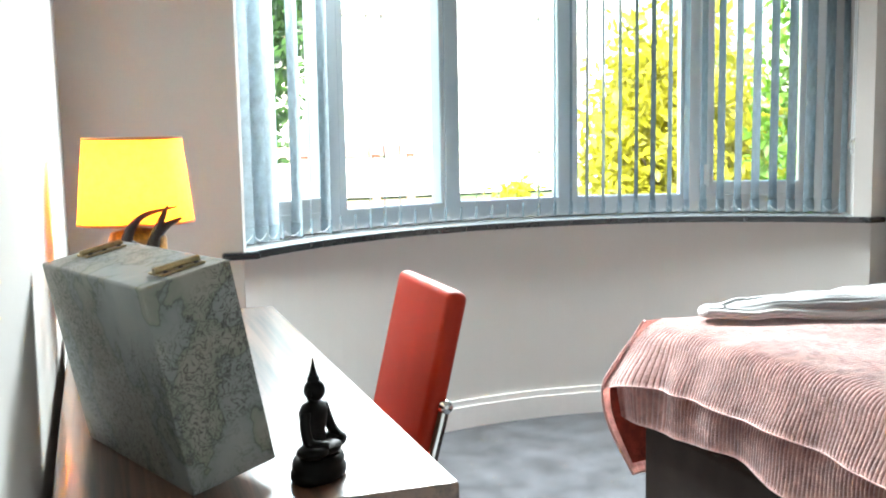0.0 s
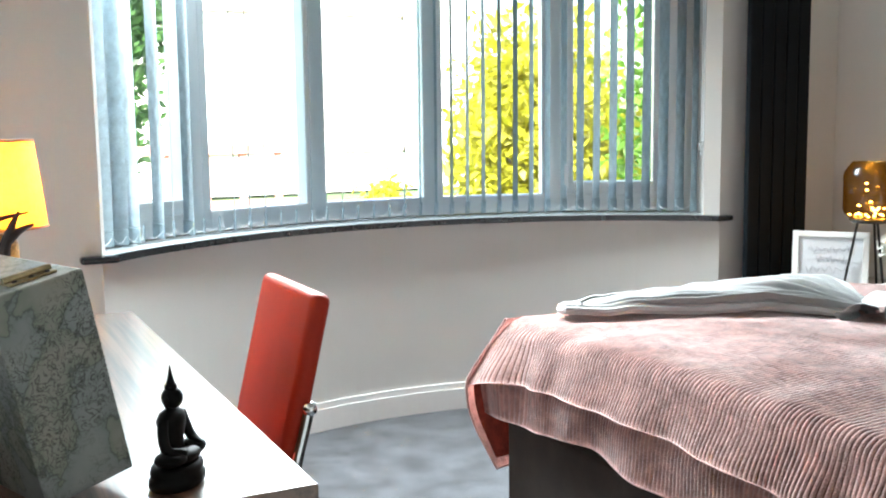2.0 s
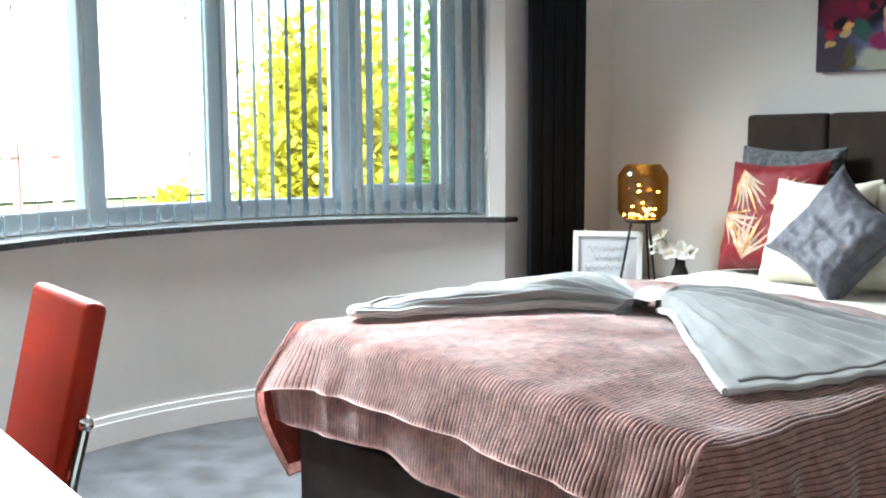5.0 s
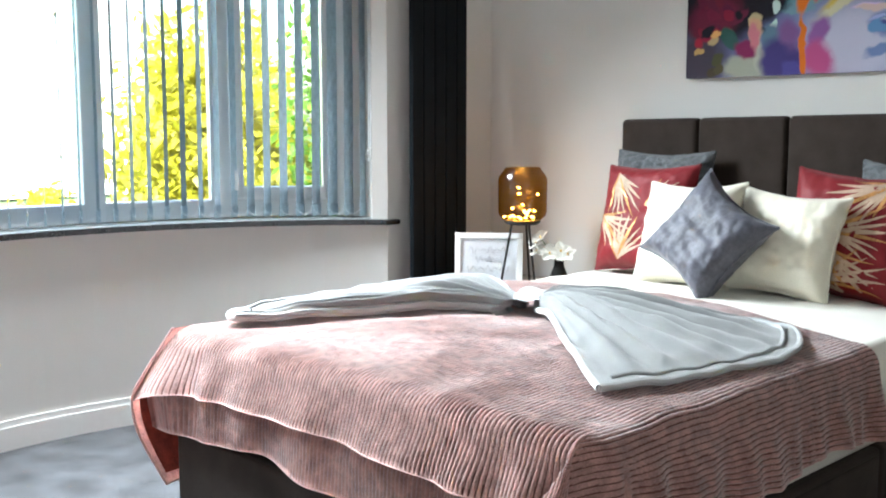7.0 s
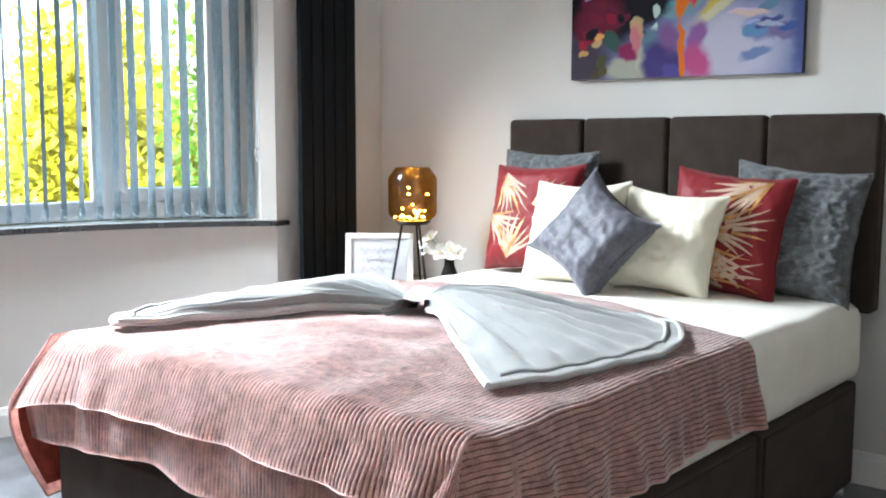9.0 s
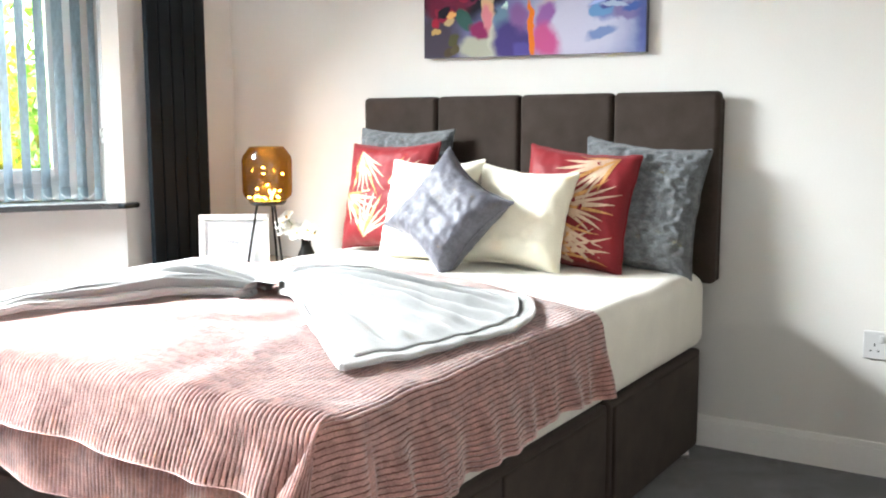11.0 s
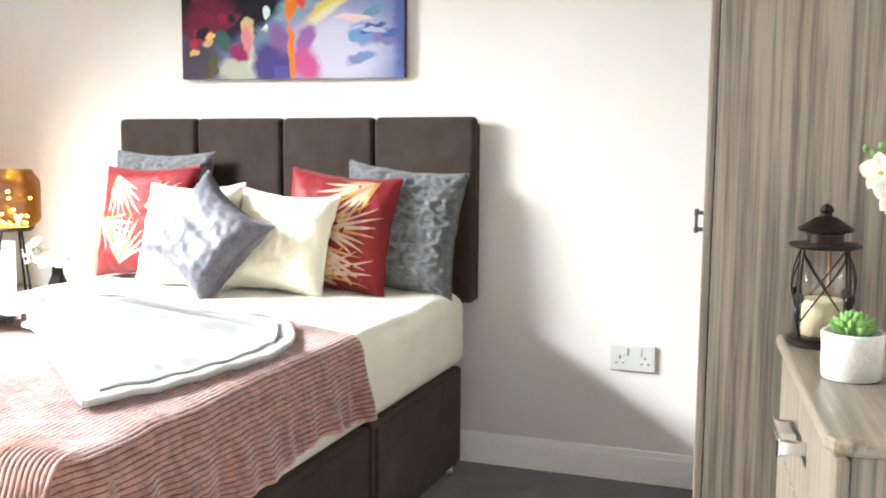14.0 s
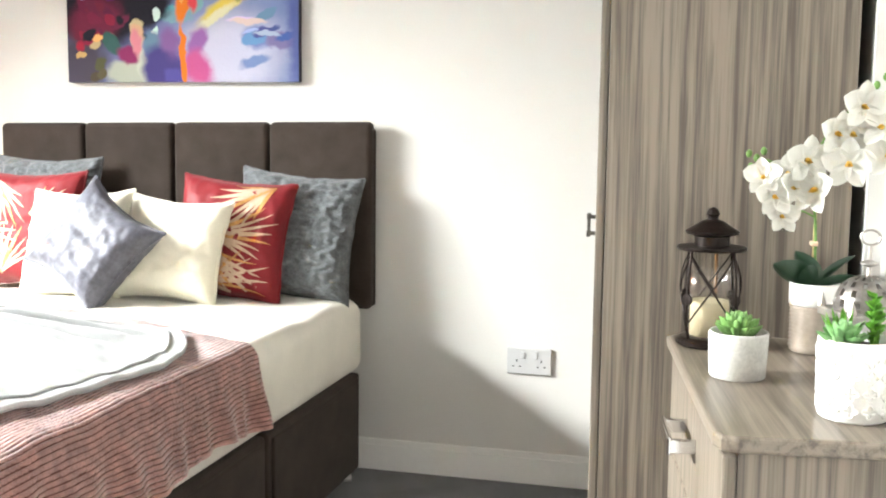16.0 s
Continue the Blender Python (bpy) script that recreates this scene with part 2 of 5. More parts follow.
skirting("baseboard_east", -0.016, 0, SY, NY, "-x")
skirting("baseboard_west", LX, LX + 0.016, SY, NY, "x")
skirting("baseboard_south", LX + 0.016, -1.046, SY, SY + 0.016, "y")
skirting("baseboard_north_1", LX + 0.016, X0, NY - 0.016, NY, "-y")
skirting("baseboard_north_2", X1, -0.016, NY - 0.016, NY, "-y")
structure("baseboard_bay", merge(ring_wall(BX, BY, BR - 0.016, BR, -HALF, HALF, 0, 0.082), ring_wall(BX, BY, BR - 0.011, BR, -HALF, HALF, 0.082, 0.105)), WHITE, "white gloss skirting board bent round the bay", "skirting")

# ---- bay window ----
structure("window_sill", ring_wall(BX, BY, BR - 0.026, BR + 0.26, -HALF + 0.3, HALF - 0.3, SILL_Z - 0.0195, SILL_Z), SILL_TOP, "glossy pale window sill round the bay", "window sill")
structure("sill_nosing", merge(ring_wall(BX, BY, BR - 0.04, BR - 0.0265, -HALF + 0.6, HALF - 0.6, SILL_Z - 0.02, SILL_Z + 0.0015),
          block(X0 - 0.065, X0 + 0.045, NY - 0.045, NY - 0.001, SILL_Z - 0.02, SILL_Z + 0.0015, 0.008), block(X1 - 0.045, X1 + 0.035, NY - 0.045, NY - 0.001, SILL_Z - 0.02, SILL_Z + 0.0015, 0.008)), SILL, "black edge strip along the window sill", "window sill")
win = thing("window_1", "white plastic bay window of five tall lights, overexposed by daylight", "window", kind="structure")
WR = BR + 0.2
STEP, OFF = 16.1, -0.85


def at_bay(r, a):
    a = radians(a)
    return Vector((BX + r * math.sin(a), BY + r * math.cos(a), 0))


def bay_bar(name, r, a, w, d, z0, z1):
    bm = block(-w / 2, w / 2, -d / 2, d / 2, z0, z1, 0.006)
    p = at_bay(r, a)
    return part(name, moved(bm, Matrix.Translation(p) @ pose(0, 0, 0, 0, 0, -a)), UPVC, win)


for k in range(6):
    a = (k - 2.5) * STEP + OFF
    bay_bar("mullion", WR, a, 0.085 if 0 < k < 5 else 0.07, 0.08, SILL_Z + 0.001, HEAD_Z)
for k in range(5):
    a = (k - 2) * STEP + OFF
    p0, p1 = at_bay(WR, a - STEP / 2), at_bay(WR, a + STEP / 2)
    L = (p1 - p0).length - 0.08
    m = Matrix.Translation((p0 + p1) / 2) @ pose(0, 0, 0, 0, 0, -a)
    part("frame_rail", moved(block(-L / 2, L / 2, -0.035, 0.035, SILL_Z + 0.002, SILL_Z + 0.075, 0.006), m), UPVC, win)
    part("frame_rail", moved(block(-L / 2, L / 2, -0.035, 0.035, HEAD_Z - 0.07, HEAD_Z - 0.001, 0.006), m), UPVC, win)
    z0, z1 = SILL_Z + 0.075, HEAD_Z - 0.07
    w = L / 2 + 0.002
    if k in (0, 4):
        bars = [block(-w, -w + 0.055, -0.045, 0.02, z0, z1, 0.006), block(w - 0.055, w, -0.045, 0.02, z0, z1, 0.006),
                block(-w, w, -0.044, 0.019, z0 - 0.005, z0 + 0.05, 0.006), block(-w, w, -0.044, 0.019, z1 - 0.05, z1 + 0.005, 0.006)]
        sash = part("casement_sash", moved(merge(*bars), m), UPVC, win, "opening sash of white plastic")
        hb = merge(block(-w + 0.012, -w + 0.04, -0.058, -0.044, 0.86, 0.95, 0.004), block(-w + 0.018, -w + 0.034, -0.085, -0.058, 0.93, 0.945, 0.003), block(-w + 0.016, -w + 0.036, -0.092, -0.082, 0.87, 0.95, 0.003))
        part("window_handle", moved(hb, m), UPVC, sash)
    pane = part("pane", moved(block(-w, w, -0.004, 0.004, z0 - 0.01, z1 + 0.01), m), PANE, win)
    pane.visible_shadow = False

# vertical blind
blind = thing("vertical_blind", "blue-grey fabric vertical blind, slats turned open", "blind")
PR = BR + 0.095
part("headrail", ring_wall(BX, BY, PR - 0.02, PR + 0.02, -HALF + 0.8, HALF - 2.6, HEAD_Z - 0.04, HEAD_Z - 0.001), UPVC, blind)
N_SLAT = 40
slat_bm = grid(1, 12, lambda u, v: ((0.003 * math.sin(3.0 * v)), (u - 0.5) * 0.089, 0.05 + v * (HEAD_Z - 0.04 - 0.80)))
slat_me = bpy.data.meshes.new("slat")
bmesh.ops.solidify(slat_bm, geom=slat_bm.faces[:], thickness=0.0012)
slat_bm.to_mesh(slat_me)
slat_bm.free()
slat_me.materials.append(SLAT)
weight_bm = block(-0.0035, 0.0035, -0.045, 0.045, 0.0, 0.05, 0.003, 1)
weight_me = bpy.data.meshes.new("weight")
weight_bm.to_mesh(weight_me)
weight_bm.free()
weight_me.materials.append(SLAT)
random.seed(4)
angles = []
# the slats drawn together at the desk end hang turned half shut, the rest stand open
STACK = (5, -25, -30, -5, 45, 20, 41, 18, 40, 38)
for k in range(N_SLAT):
    a = -HALF + 1.5 + (2 * HALF - 4.9) * k / (N_SLAT - 1)
    turn = -a - (STACK[k] if k < len(STACK) else 24 - 0.45 * min(0, a) + random.uniform(-2, 2))
    m = Matrix.Translation(at_bay(PR, a)) @ pose(0, 0, 0.765, random.uniform(-0.15, 0.15), 0, turn)
    angles.append(m)
    s = new("slat", slat_me)
    s.parent, s.matrix_basis = blind, m
    w = new("weight", weight_me)
    w.parent, w.matrix_basis = blind, m
for m0, m1 in zip(angles, angles[1:]):
    for y in (-0.04,):
        p, q = m0 @ Vector((0, y, 0.03)), m1 @ Vector((0, y, 0.03))
        part("chain", tube([p.lerp(q, t) + Vector((0, 0, -0.022 * math.sin(math.pi * t))) for t in (0, 0.17, 0.33, 0.5, 0.67, 0.83, 1)], 0.0013, 5), UPVC, blind)

# ---- bed ----
FABRIC = mat("chocolate_fabric", (0.040, 0.029, 0.0235), 0.9, spec=0.2, var=0.2, scale=14, fine=400, bump=0.5, sheen=0.05)
SHEET = mat("cream_sheet", (0.74, 0.71, 0.63), 0.7, var=0.05, scale=9, fine=250, bump=0.25, sheen=0.2)
PINK = mat("rose_chenille", (0.64, 0.35, 0.305), 0.78, spec=0.2, var=0.3, scale=34, fine=320, bump=0.8, sheen=1.0)
FURROW_SHADE = mat("rose_furrow_shade", (0.2, 0.08, 0.066), 0.8, var=0.2, scale=16, fine=320, bump=0.5)
GREY_THROW = mat("pale_grey_fleece", (0.36, 0.365, 0.362), 0.85, var=0.1, scale=8, fine=300, bump=0.5, sheen=0.5)
Y0, Y1, XF, ZT = 0.462, 1.812, -2.0, 0.605
YM = (Y0 + Y1) / 2

divan = thing("divan_bed", "dark brown fabric divan bed with panelled headboard and cream mattress", "bed")
XS = -0.83
for nm, x0, x1 in (("base_half", -1.985, XS - 0.004), ("base_half", XS + 0.004, -0.09)):
    part(nm, block(x0, x1, Y0 + 0.012, Y1 - 0.012, 0.026, 0.35, 0.012, 3), FABRIC, divan)
for x0, x1 in ((-1.96, -1.42), (-1.4, XS - 0.03), (XS + 0.03, -0.12)):
    part("drawer_front", block(x0, x1, Y0 + 0.004, Y0 + 0.016, 0.045, 0.335, 0.006), FABRIC, divan)
for x in (-1.9, -0.95, -0.7, -0.16):
    for y in (Y0 + 0.03, Y1 - 0.03):
        part("castor", merge(moved(lathe([(0.004, -0.012), (0.014, -0.011), (0.015, 0.011), (0.004, 0.012)], 14), pose(x, y, 0.0155, 90, 0, 30)), moved(lathe([(0.008, 0), (0.008, 0.015)], 10), pose(x, y, 0.016))), STEEL, divan)

bm = block(-1.99, -0.085, Y0, Y1, 0.352, 0.6, 0.055, 5)
bmesh.ops.subdivide_edges(bm, edges=[e for e in bm.edges if e.calc_length() > 0.5], cuts=40, use_grid_fill=True)
for v in bm.verts:
    p = v.co
    k = max(0, 1 - ((p.y - YM) / 0.66) ** 2) * max(0, 1 - ((p.x + 1.05) / 0.95) ** 4)
    if p.z > 0.5:
        p.z += 0.018 * k + 0.005 * noise.noise(p * 6) + 0.009 * abs(noise.noise(Vector((p.x * 8 + p.y * 4, p.y * 11, 2))))
    if abs(p.y - YM) > 0.66:
        p.y += 0.009 * noise.noise(Vector((p.x * 11 + p.z * 4, 3, p.z * 4)))
part("mattress", bm, SHEET, divan, "mattress in a cream fitted sheet", smooth=True)
# headboard of four padded panels on a thin back board
part("backboard", block(-0.03, -0.002, 0.448, 1.812, 0.56, 1.145, 0.008), FABRIC, divan)
for y0, y1 in ((0.444, 0.797), (0.802, 1.144), (1.149, 1.486), (1.491, 1.818)):
    bm = block(-0.082, -0.029, y0, y1, 0.556, 1.152, 0.018, 4)
    for v in bm.verts:
        if v.co.z > 0.8:
            v.co.z += 0.015 * (1.7 - v.co.y) / 1.26
    part("headboard_panel", bm, FABRIC, divan, smooth=True)
for y in (0.7, 1.5):
    part("strut", block(-0.06, -0.03, y - 0.03, y + 0.03, 0.05, 0.56), BLACK, divan)


# rose throw over the foot of the bed, ribs running along the bed
def fall(d, r=0.05):
    """How far out and how far down a cloth has come d past the edge it hangs over."""
    if d <= 0:
        return 0.0, 0.0
    t = d / r
    if t < math.pi / 2:
        return r * math.sin(t), r * (1 - math.cos(t))
    return r + 0.02 * (1 - math.exp(-(t - 1.57) / 3)), r + (d - r * math.pi / 2)


A1, B1, RIB = 1.06, 0.64, 0.0112
EAR = Vector((-0.64, 0.77, 0))


def throw_point(a, b, rib=True, lift=0.0):
    da, db = a - A1, abs(b) - B1
    s = 1 if b > 0 else -1
    ox, dx = fall(da)
    oy, dy = fall(db)
    both = min(max(da, 0), max(db, 0))
    drop = max(dx, dy) + 0.65 * min(dx, dy)
    x = -0.885 + (0.05 * math.sin(b * 3 + 1) + 0.1 * smooth01(-0.6, -0.1, b)) * max(0, 1 - a) - min(a, A1) - ox + (0.4 if s > 0 else -0.22) * both
    y = YM + s * (min(abs(b), B1) + oy - (1.3 if s > 0 else 1.0) * both)
    hang = smooth01(0.03, 0.2, dy)
    y += s * hang * (0.014 + 0.012 * math.sin(a * 26 + 2 * math.sin(a * 7)) + 0.008 * math.sin(a * 61))
    hangx = smooth01(0.03, 0.16, dx)
    x -= hangx * (1 - smooth01(0.0, 0.05, both) * (s > 0)) * (0.032 + 0.008 * math.sin(b * 15 + 1.5 * math.sin(b * 8)) + 0.01 * noise.noise(Vector((a * 7, b * 9, 7.7))))
    crown = 0.02 * max(0, 1 - (b / B1) ** 2) * max(0, 1 - max(0, da + 0.3) / 0.35)
    wr = 0.006 * noise.noise(Vector((a * 5, b * 5, 1.3))) + 0.003 * noise.noise(Vector((a * 14, b * 10, 4.1)))
    # soft creases that run across the ribs, sharpest where the cloth hangs
    crease = abs(noise.noise(Vector((a * 8 + 0.6 * b, b * 2.2, 6.6))))
    y += s * hang * 0.011 * (0.25 - crease)
    wr += 0.004 * (0.2 - abs(noise.noise(Vector((a * 4 + b * 3, b * 6 - a, 2.2))))) * (1 - hang)
    # pleats that gather under the corner of the bed
    near = math.exp(-((a - A1) / 0.24) ** 2 - ((abs(b) - B1) / 0.24) ** 2)
    x -= near * hangx * 0.026 * math.sin(b * 44 + 1)
    y += s * near * hang * 0.028 * math.sin(a * 42)
    # narrow creases down the hanging side
    y += s * hang * 0.010 * math.exp(-(noise.noise(Vector((a * 6.5, 3.3, b * 1.2))) / 0.09) ** 2)
    z = ZT + 0.009 + crown + wr - drop + lift
    if rib:
        k = 0.0046 * (abs(math.sin(math.pi * b / RIB)) ** 0.65 - 0.6) * (0.85 + 0.9 * noise.noise(Vector((a * 5, b * 7, 9.1))))
        z += 0.95 * k * (1 - hang) * (1 - hangx)
        y += s * k * hang * 1.5
        x -= 0.8 * k * hangx
    p = Vector((x, y, z))
    if s > 0 and da > 0:
        # the window-side corner is gathered into a fold that stands out from the bed
        out = (0.7 * min(da, 0.165) - 0.2 * max(0, da - 0.165)) * (0.74 if lift < 0 else 1)
        ridge = Vector((-1.985, 1.80, 0.612 - 1.13 * da + 0.3 * max(0, da - 0.165))) + EAR * out
        p = p.lerp(ridge, smooth01(B1 - 0.15, B1 + 0.05, b) * smooth01(0, 0.07, da))
    return p


FOOT = 0.165
rose = thing("rose_throw", "dusty pink ribbed chenille throw draped over the foot of the bed", "blanket")


def near_hem(a):
    """How far the cloth comes down on the open side of the bed; it rises towards the pillows."""
    return B1 + 0.236 - 0.022 * math.exp(-((a - 0.25) / 0.22) ** 2) + 0.006 * math.sin(a * 19)


bm = grid(90, 1400, lambda u, v: throw_point(u * (A1 + FOOT + 0.008 * math.sin(v * 9)), -near_hem(u * A1) + v * (near_hem(u * A1) + B1 + 0.25)))
# furrows between the chenille ribs are coloured darker to stand in for shade
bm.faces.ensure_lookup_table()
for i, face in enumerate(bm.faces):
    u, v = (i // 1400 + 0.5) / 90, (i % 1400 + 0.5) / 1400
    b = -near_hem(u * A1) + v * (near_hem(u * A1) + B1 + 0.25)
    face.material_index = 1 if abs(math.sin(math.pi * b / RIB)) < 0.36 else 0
bmesh.ops.solidify(bm, geom=bm.faces[:], thickness=0.004)
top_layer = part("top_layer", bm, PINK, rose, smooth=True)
top_layer.data.materials.append(FURROW_SHADE)
bm = grid(18, 1100, lambda u, v: throw_point(A1 - 0.02 + u * (0.282 + 0.008 * math.sin(v * 17)), -B1 - 0.2 + v * (2 * B1 + 0.4), True, -0.006) + Vector((0.015 + 0.006 * math.sin(v * 23), 0, 0)))
bmesh.ops.solidify(bm, geom=bm.faces[:], thickness=0.004)
part("under_layer", bm, PINK, rose, smooth=True)
part("hem", tube([throw_point(A1 + FOOT + 0.008 * math.sin(v * 9), -near_hem(A1) + v * (near_hem(A1) + B1 + 0.25), False) for v in np.linspace(0, 1, 120)], 0.0018, 6), PINK, rose)
part("hem", tube([throw_point(A1 - 0.02 + 0.282 + 0.008 * math.sin(v * 17), -B1 - 0.2 + v * (2 * B1 + 0.4), False, -0.006) + Vector((0.015 + 0.006 * math.sin(v * 23), 0, 0)) for v in np.linspace(0, 1, 120)], 0.0018, 6), PINK, rose)
part("hem", tube([throw_point(u * (A1 + FOOT), -near_hem(u * A1), False) for u in np.linspace(0, 1, 80)], 0.0026, 6), PINK, rose)

# the throw's window-side corner stands out in a pointed fold, its red back showing
BACK = mat("rose_reverse", (0.34, 0.05, 0.03), 0.8, var=0.3, scale=40, fine=300, bump=0.6)


def ear(tops, back, side, ribs=0.0022):
    """A sheet from the folded ridge back to one face of the bed; rows of (out, height) along the ridge."""
    ridge = spline([Vector((-1.985, 1.80, z)) + EAR * o for o, z in tops], 10)
    root = spline(back, 10)

    def f(u, v):
        k = v * (len(ridge) - 1)
        i = min(int(k), len(ridge) - 2)
        p, q = ridge[i].lerp(ridge[i + 1], k - i), root[i].lerp(root[i + 1], k - i)
        bend = math.sin(math.pi * u) * ((0.028 if side > 0 else 0.0) * v + 0.006 * noise.noise(Vector((u * 4, v * 4, side))))
        return p.lerp(q, u) + Vector((bend, -0.4 * bend * side, 0)) + Vector((-1, 0.3, 0)) * ribs * abs(math.sin(u * 52))

    return f


EDGE = ((0.0, 0.612), (0.035, 0.56), (0.082, 0.49), (0.115, 0.425))
f = ear(EDGE + ((0.1, 0.33), (0.03, 0.2)), ((-1.9, 1.81, 0.61), (-1.88, 1.85, 0.56), (-1.87, 1.87, 0.49), (-1.86, 1.88, 0.42), (-1.86, 1.88, 0.33), (-1.88, 1.86, 0.2)), -1)
bm = grid(44, 30, f)
bmesh.ops.solidify(bm, geom=bm.faces[:], thickness=0.003)
fold = part("corner_fold", bm, PINK, rose, "pointed fold at the corner", smooth=True)
part("hem", tube([f(u, 1.0) for u in np.linspace(0, 1, 20)], 0.003, 6), PINK, fold)
part("folded_ridge", tube([f(0, v) for v in np.linspace(0, 1, 24)], 0.0035, 6), PINK, fold)
part("lining", grid(44, 30, lambda u, v: f(0.1 + 0.85 * u, 0.55 + 0.41 * v) + Vector((0.001, -0.006, 0))), BACK, fold, "red reverse of the cloth", smooth=True)

# pale grey throw, pinched in the middle so that both ends fan out
KNOT = Vector((-1.22, 1.26, 0.66))


def top_z(x, y):
    b, a = y - YM, -0.885 - x
    return ZT + 0.012 + 0.02 * max(0, 1 - (b / B1) ** 2) * max(0, 1 - max(0, a - A1 + 0.3) / 0.35) - max(0.0, abs(b) - B1 + 0.03) * 0.35 - max(0.0, a - A1 + 0.05) * 0.3


def fan(corners, folds, height, seed, lift=0.0):
    """A sheet that spreads from the knot to the outer line through corners."""
    outer = spline(corners, 24)

    def f(u, v):
        k = min(len(outer) - 1, v * (len(outer) - 1))
        i = int(k)
        e = outer[i].lerp(outer[min(i + 1, len(outer) - 1)], k - i)
        r = u
        p = Vector((KNOT.x, KNOT.y, 0)).lerp(Vector((e[0], e[1], 0)), 0.03 + 0.97 * r)
        amp = height * (1 - r) ** 0.62 * min(1, r * 5 + 0.35) * max(0, 1 - (r / 0.94) ** 6) + 0.002
        wave = abs(math.sin(folds * math.pi * v + 1.4 * noise.noise(Vector((v * 3, r * 2, seed))) + 0.8 * r))
        edge = smooth01(0, 0.06, v) * smooth01(0, 0.06, 1 - v)
        z = top_z(p.x, p.y) + 0.008 + amp * wave * (0.35 + 0.65 * edge) + 0.007 * noise.noise(Vector((p.x * 13, p.y * 13, seed))) + 0.042 * abs(noise.noise(Vector((v * 21, r * 1.6, seed + 5)))) * min(1, 3 * r) * max(0, 1 - (r / 0.93) ** 4)
        z += lift * (0.6 + 0.4 * smooth01(0.05, 0.5, v)) * smooth01(0.0, 0.4, r)
        z += 0.006 * math.exp(-((1 - r) / 0.05) ** 2) + 0.003 * math.exp(-(min(v, 1 - v) / 0.05) ** 2) * min(1, r * 3)
        return Vector((p.x, p.y, z))

    return f


throw = thing("grey_throw", "pale grey fleece throw twisted in the middle, lying across the bed", "blanket")
ends = ([(-1.87, 1.69), (-1.83, 1.755), (-1.6, 1.815), (-1.25, 1.84), (-0.98, 1.83)], [(-1.0, 1.04), (-0.97, 0.80), (-0.98, 0.64), (-1.2, 0.53), (-1.5, 0.55), (-1.76, 0.62)])
for corners, folds, height, seed, lift in ((ends[0], 5, 0.02, 3.0, 0.03), (ends[1], 12, 0.056, 8.0, 0.0)):
    f = fan(corners, folds, height, seed, lift)
    bm = grid(90, 130, f)
    bmesh.ops.solidify(bm, geom=bm.faces[:], thickness=0.006)
    wing = part("wing", bm, GREY_THROW, throw, smooth=True)
    rim = [f(u, 0.0) for u in np.linspace(0.06, 1, 36)] + [f(1.0, v) for v in np.linspace(0, 1, 90)] + [f(u, 1.0) for u in np.linspace(1, 0.06, 36)]
    part("hem", tube([p + Vector((0, 0, -0.005 - 0.3 * lift)) for p in rim], 0.008 + 0.12 * lift, 8), GREY_THROW, wing, "rolled hem")
    part("hem", tube([f(0.945, v) + Vector((0, 0, 0.003)) for v in np.linspace(0.03, 0.97, 90)], 0.0042, 8), GREY_THROW, wing, "second rolled hem")
bm = grid(40, 48, lambda u, v: KNOT + Vector((0, 0, -0.02)) + Matrix.Rotation(radians(32), 3, "Z") @ Vector(((u - 0.5) * 0.2, (0.055 + 0.035 * abs(2 * u - 1) ** 2) * math.cos(2 * math.pi * v) * (1 + 0.1 * math.sin(9 * v * 6.28 + 4 * u)), 0.038 * math.sin(2 * math.pi * v) * (1 + 0.12 * math.sin(7 * v * 6.28 + 5 * u)))))
part("twist", bm, GREY_THROW, throw, smooth=True)


# ---- cushions ----
def cushion_surface(w, h, t, seed, slump=0.0, waist=0.09):
    def f(u, v, side):
        a, b = 2 * u - 1, 2 * v - 1
        x = w / 2 * a * (1 - waist * (1 - b * b) * abs(a) ** 3) + 0.004 * abs(a) ** 3 * noise.noise(Vector((b * 4, a, seed + 3)))
        y = h / 2 * b * (1 - waist * (1 - a * a) * abs(b) ** 3) + 0.004 * abs(b) ** 3 * noise.noise(Vector((a * 4, b, seed + 6)))
        puff = max(0.0, (1 - a ** 4) * (1 - b ** 4)) ** 0.55
        rim = max(abs(a), abs(b)) ** 3
        wr = 0.009 * noise.noise(Vector((a * 3, b * 3, seed))) + 0.006 * noise.noise(Vector((a * 7, b * 7, seed + side))) + 0.012 * rim * (0.25 - abs(noise.noise(Vector((a * 6, b * 6, seed + 2)))))
        z = side * (t / 2 * puff * (1 + 0.25 * slump * -b) + wr * puff) + 0.004 * side
        return Vector((x, y, z))

    return f


def cushion(name, label, w, h, t, material, m, seed, fur=0.0, waist=0.09):
    ob = thing(name, label, "cushion", m, "cushions on the bed")
    f = cushion_surface(w, h, t, seed, 0.6, waist)
    bms = []
    for side in (1, -1):
        b = grid(*((90, 90) if fur else (44, 44)), lambda u, v: f(u, v, side) + (Vector((0, 0, side * fur * noise.noise(Vector((u * 16, v * 34, seed))))) if fur else Vector()))
        if side < 0:
            bmesh.ops.reverse_faces(b, faces=b.faces[:])
        bms.append(b)
    bm = merge(*bms)
    bmesh.ops.remove_doubles(bm, verts=bm.verts[:], dist=0.0005)
    part("cover", bm, material, ob, smooth=True)
    edge = [f(u, 0, 0) for u in np.linspace(0, 1, 20)] + [f(1, v, 0) for v in np.linspace(0, 1, 20)] + [f(u, 1, 0) for u in np.linspace(1, 0, 20)] + [f(0, v, 0) for v in np.linspace(1, 0, 20)]
    part("piping", tube(edge, 0.0045, 6), material, ob)
    return ob, f


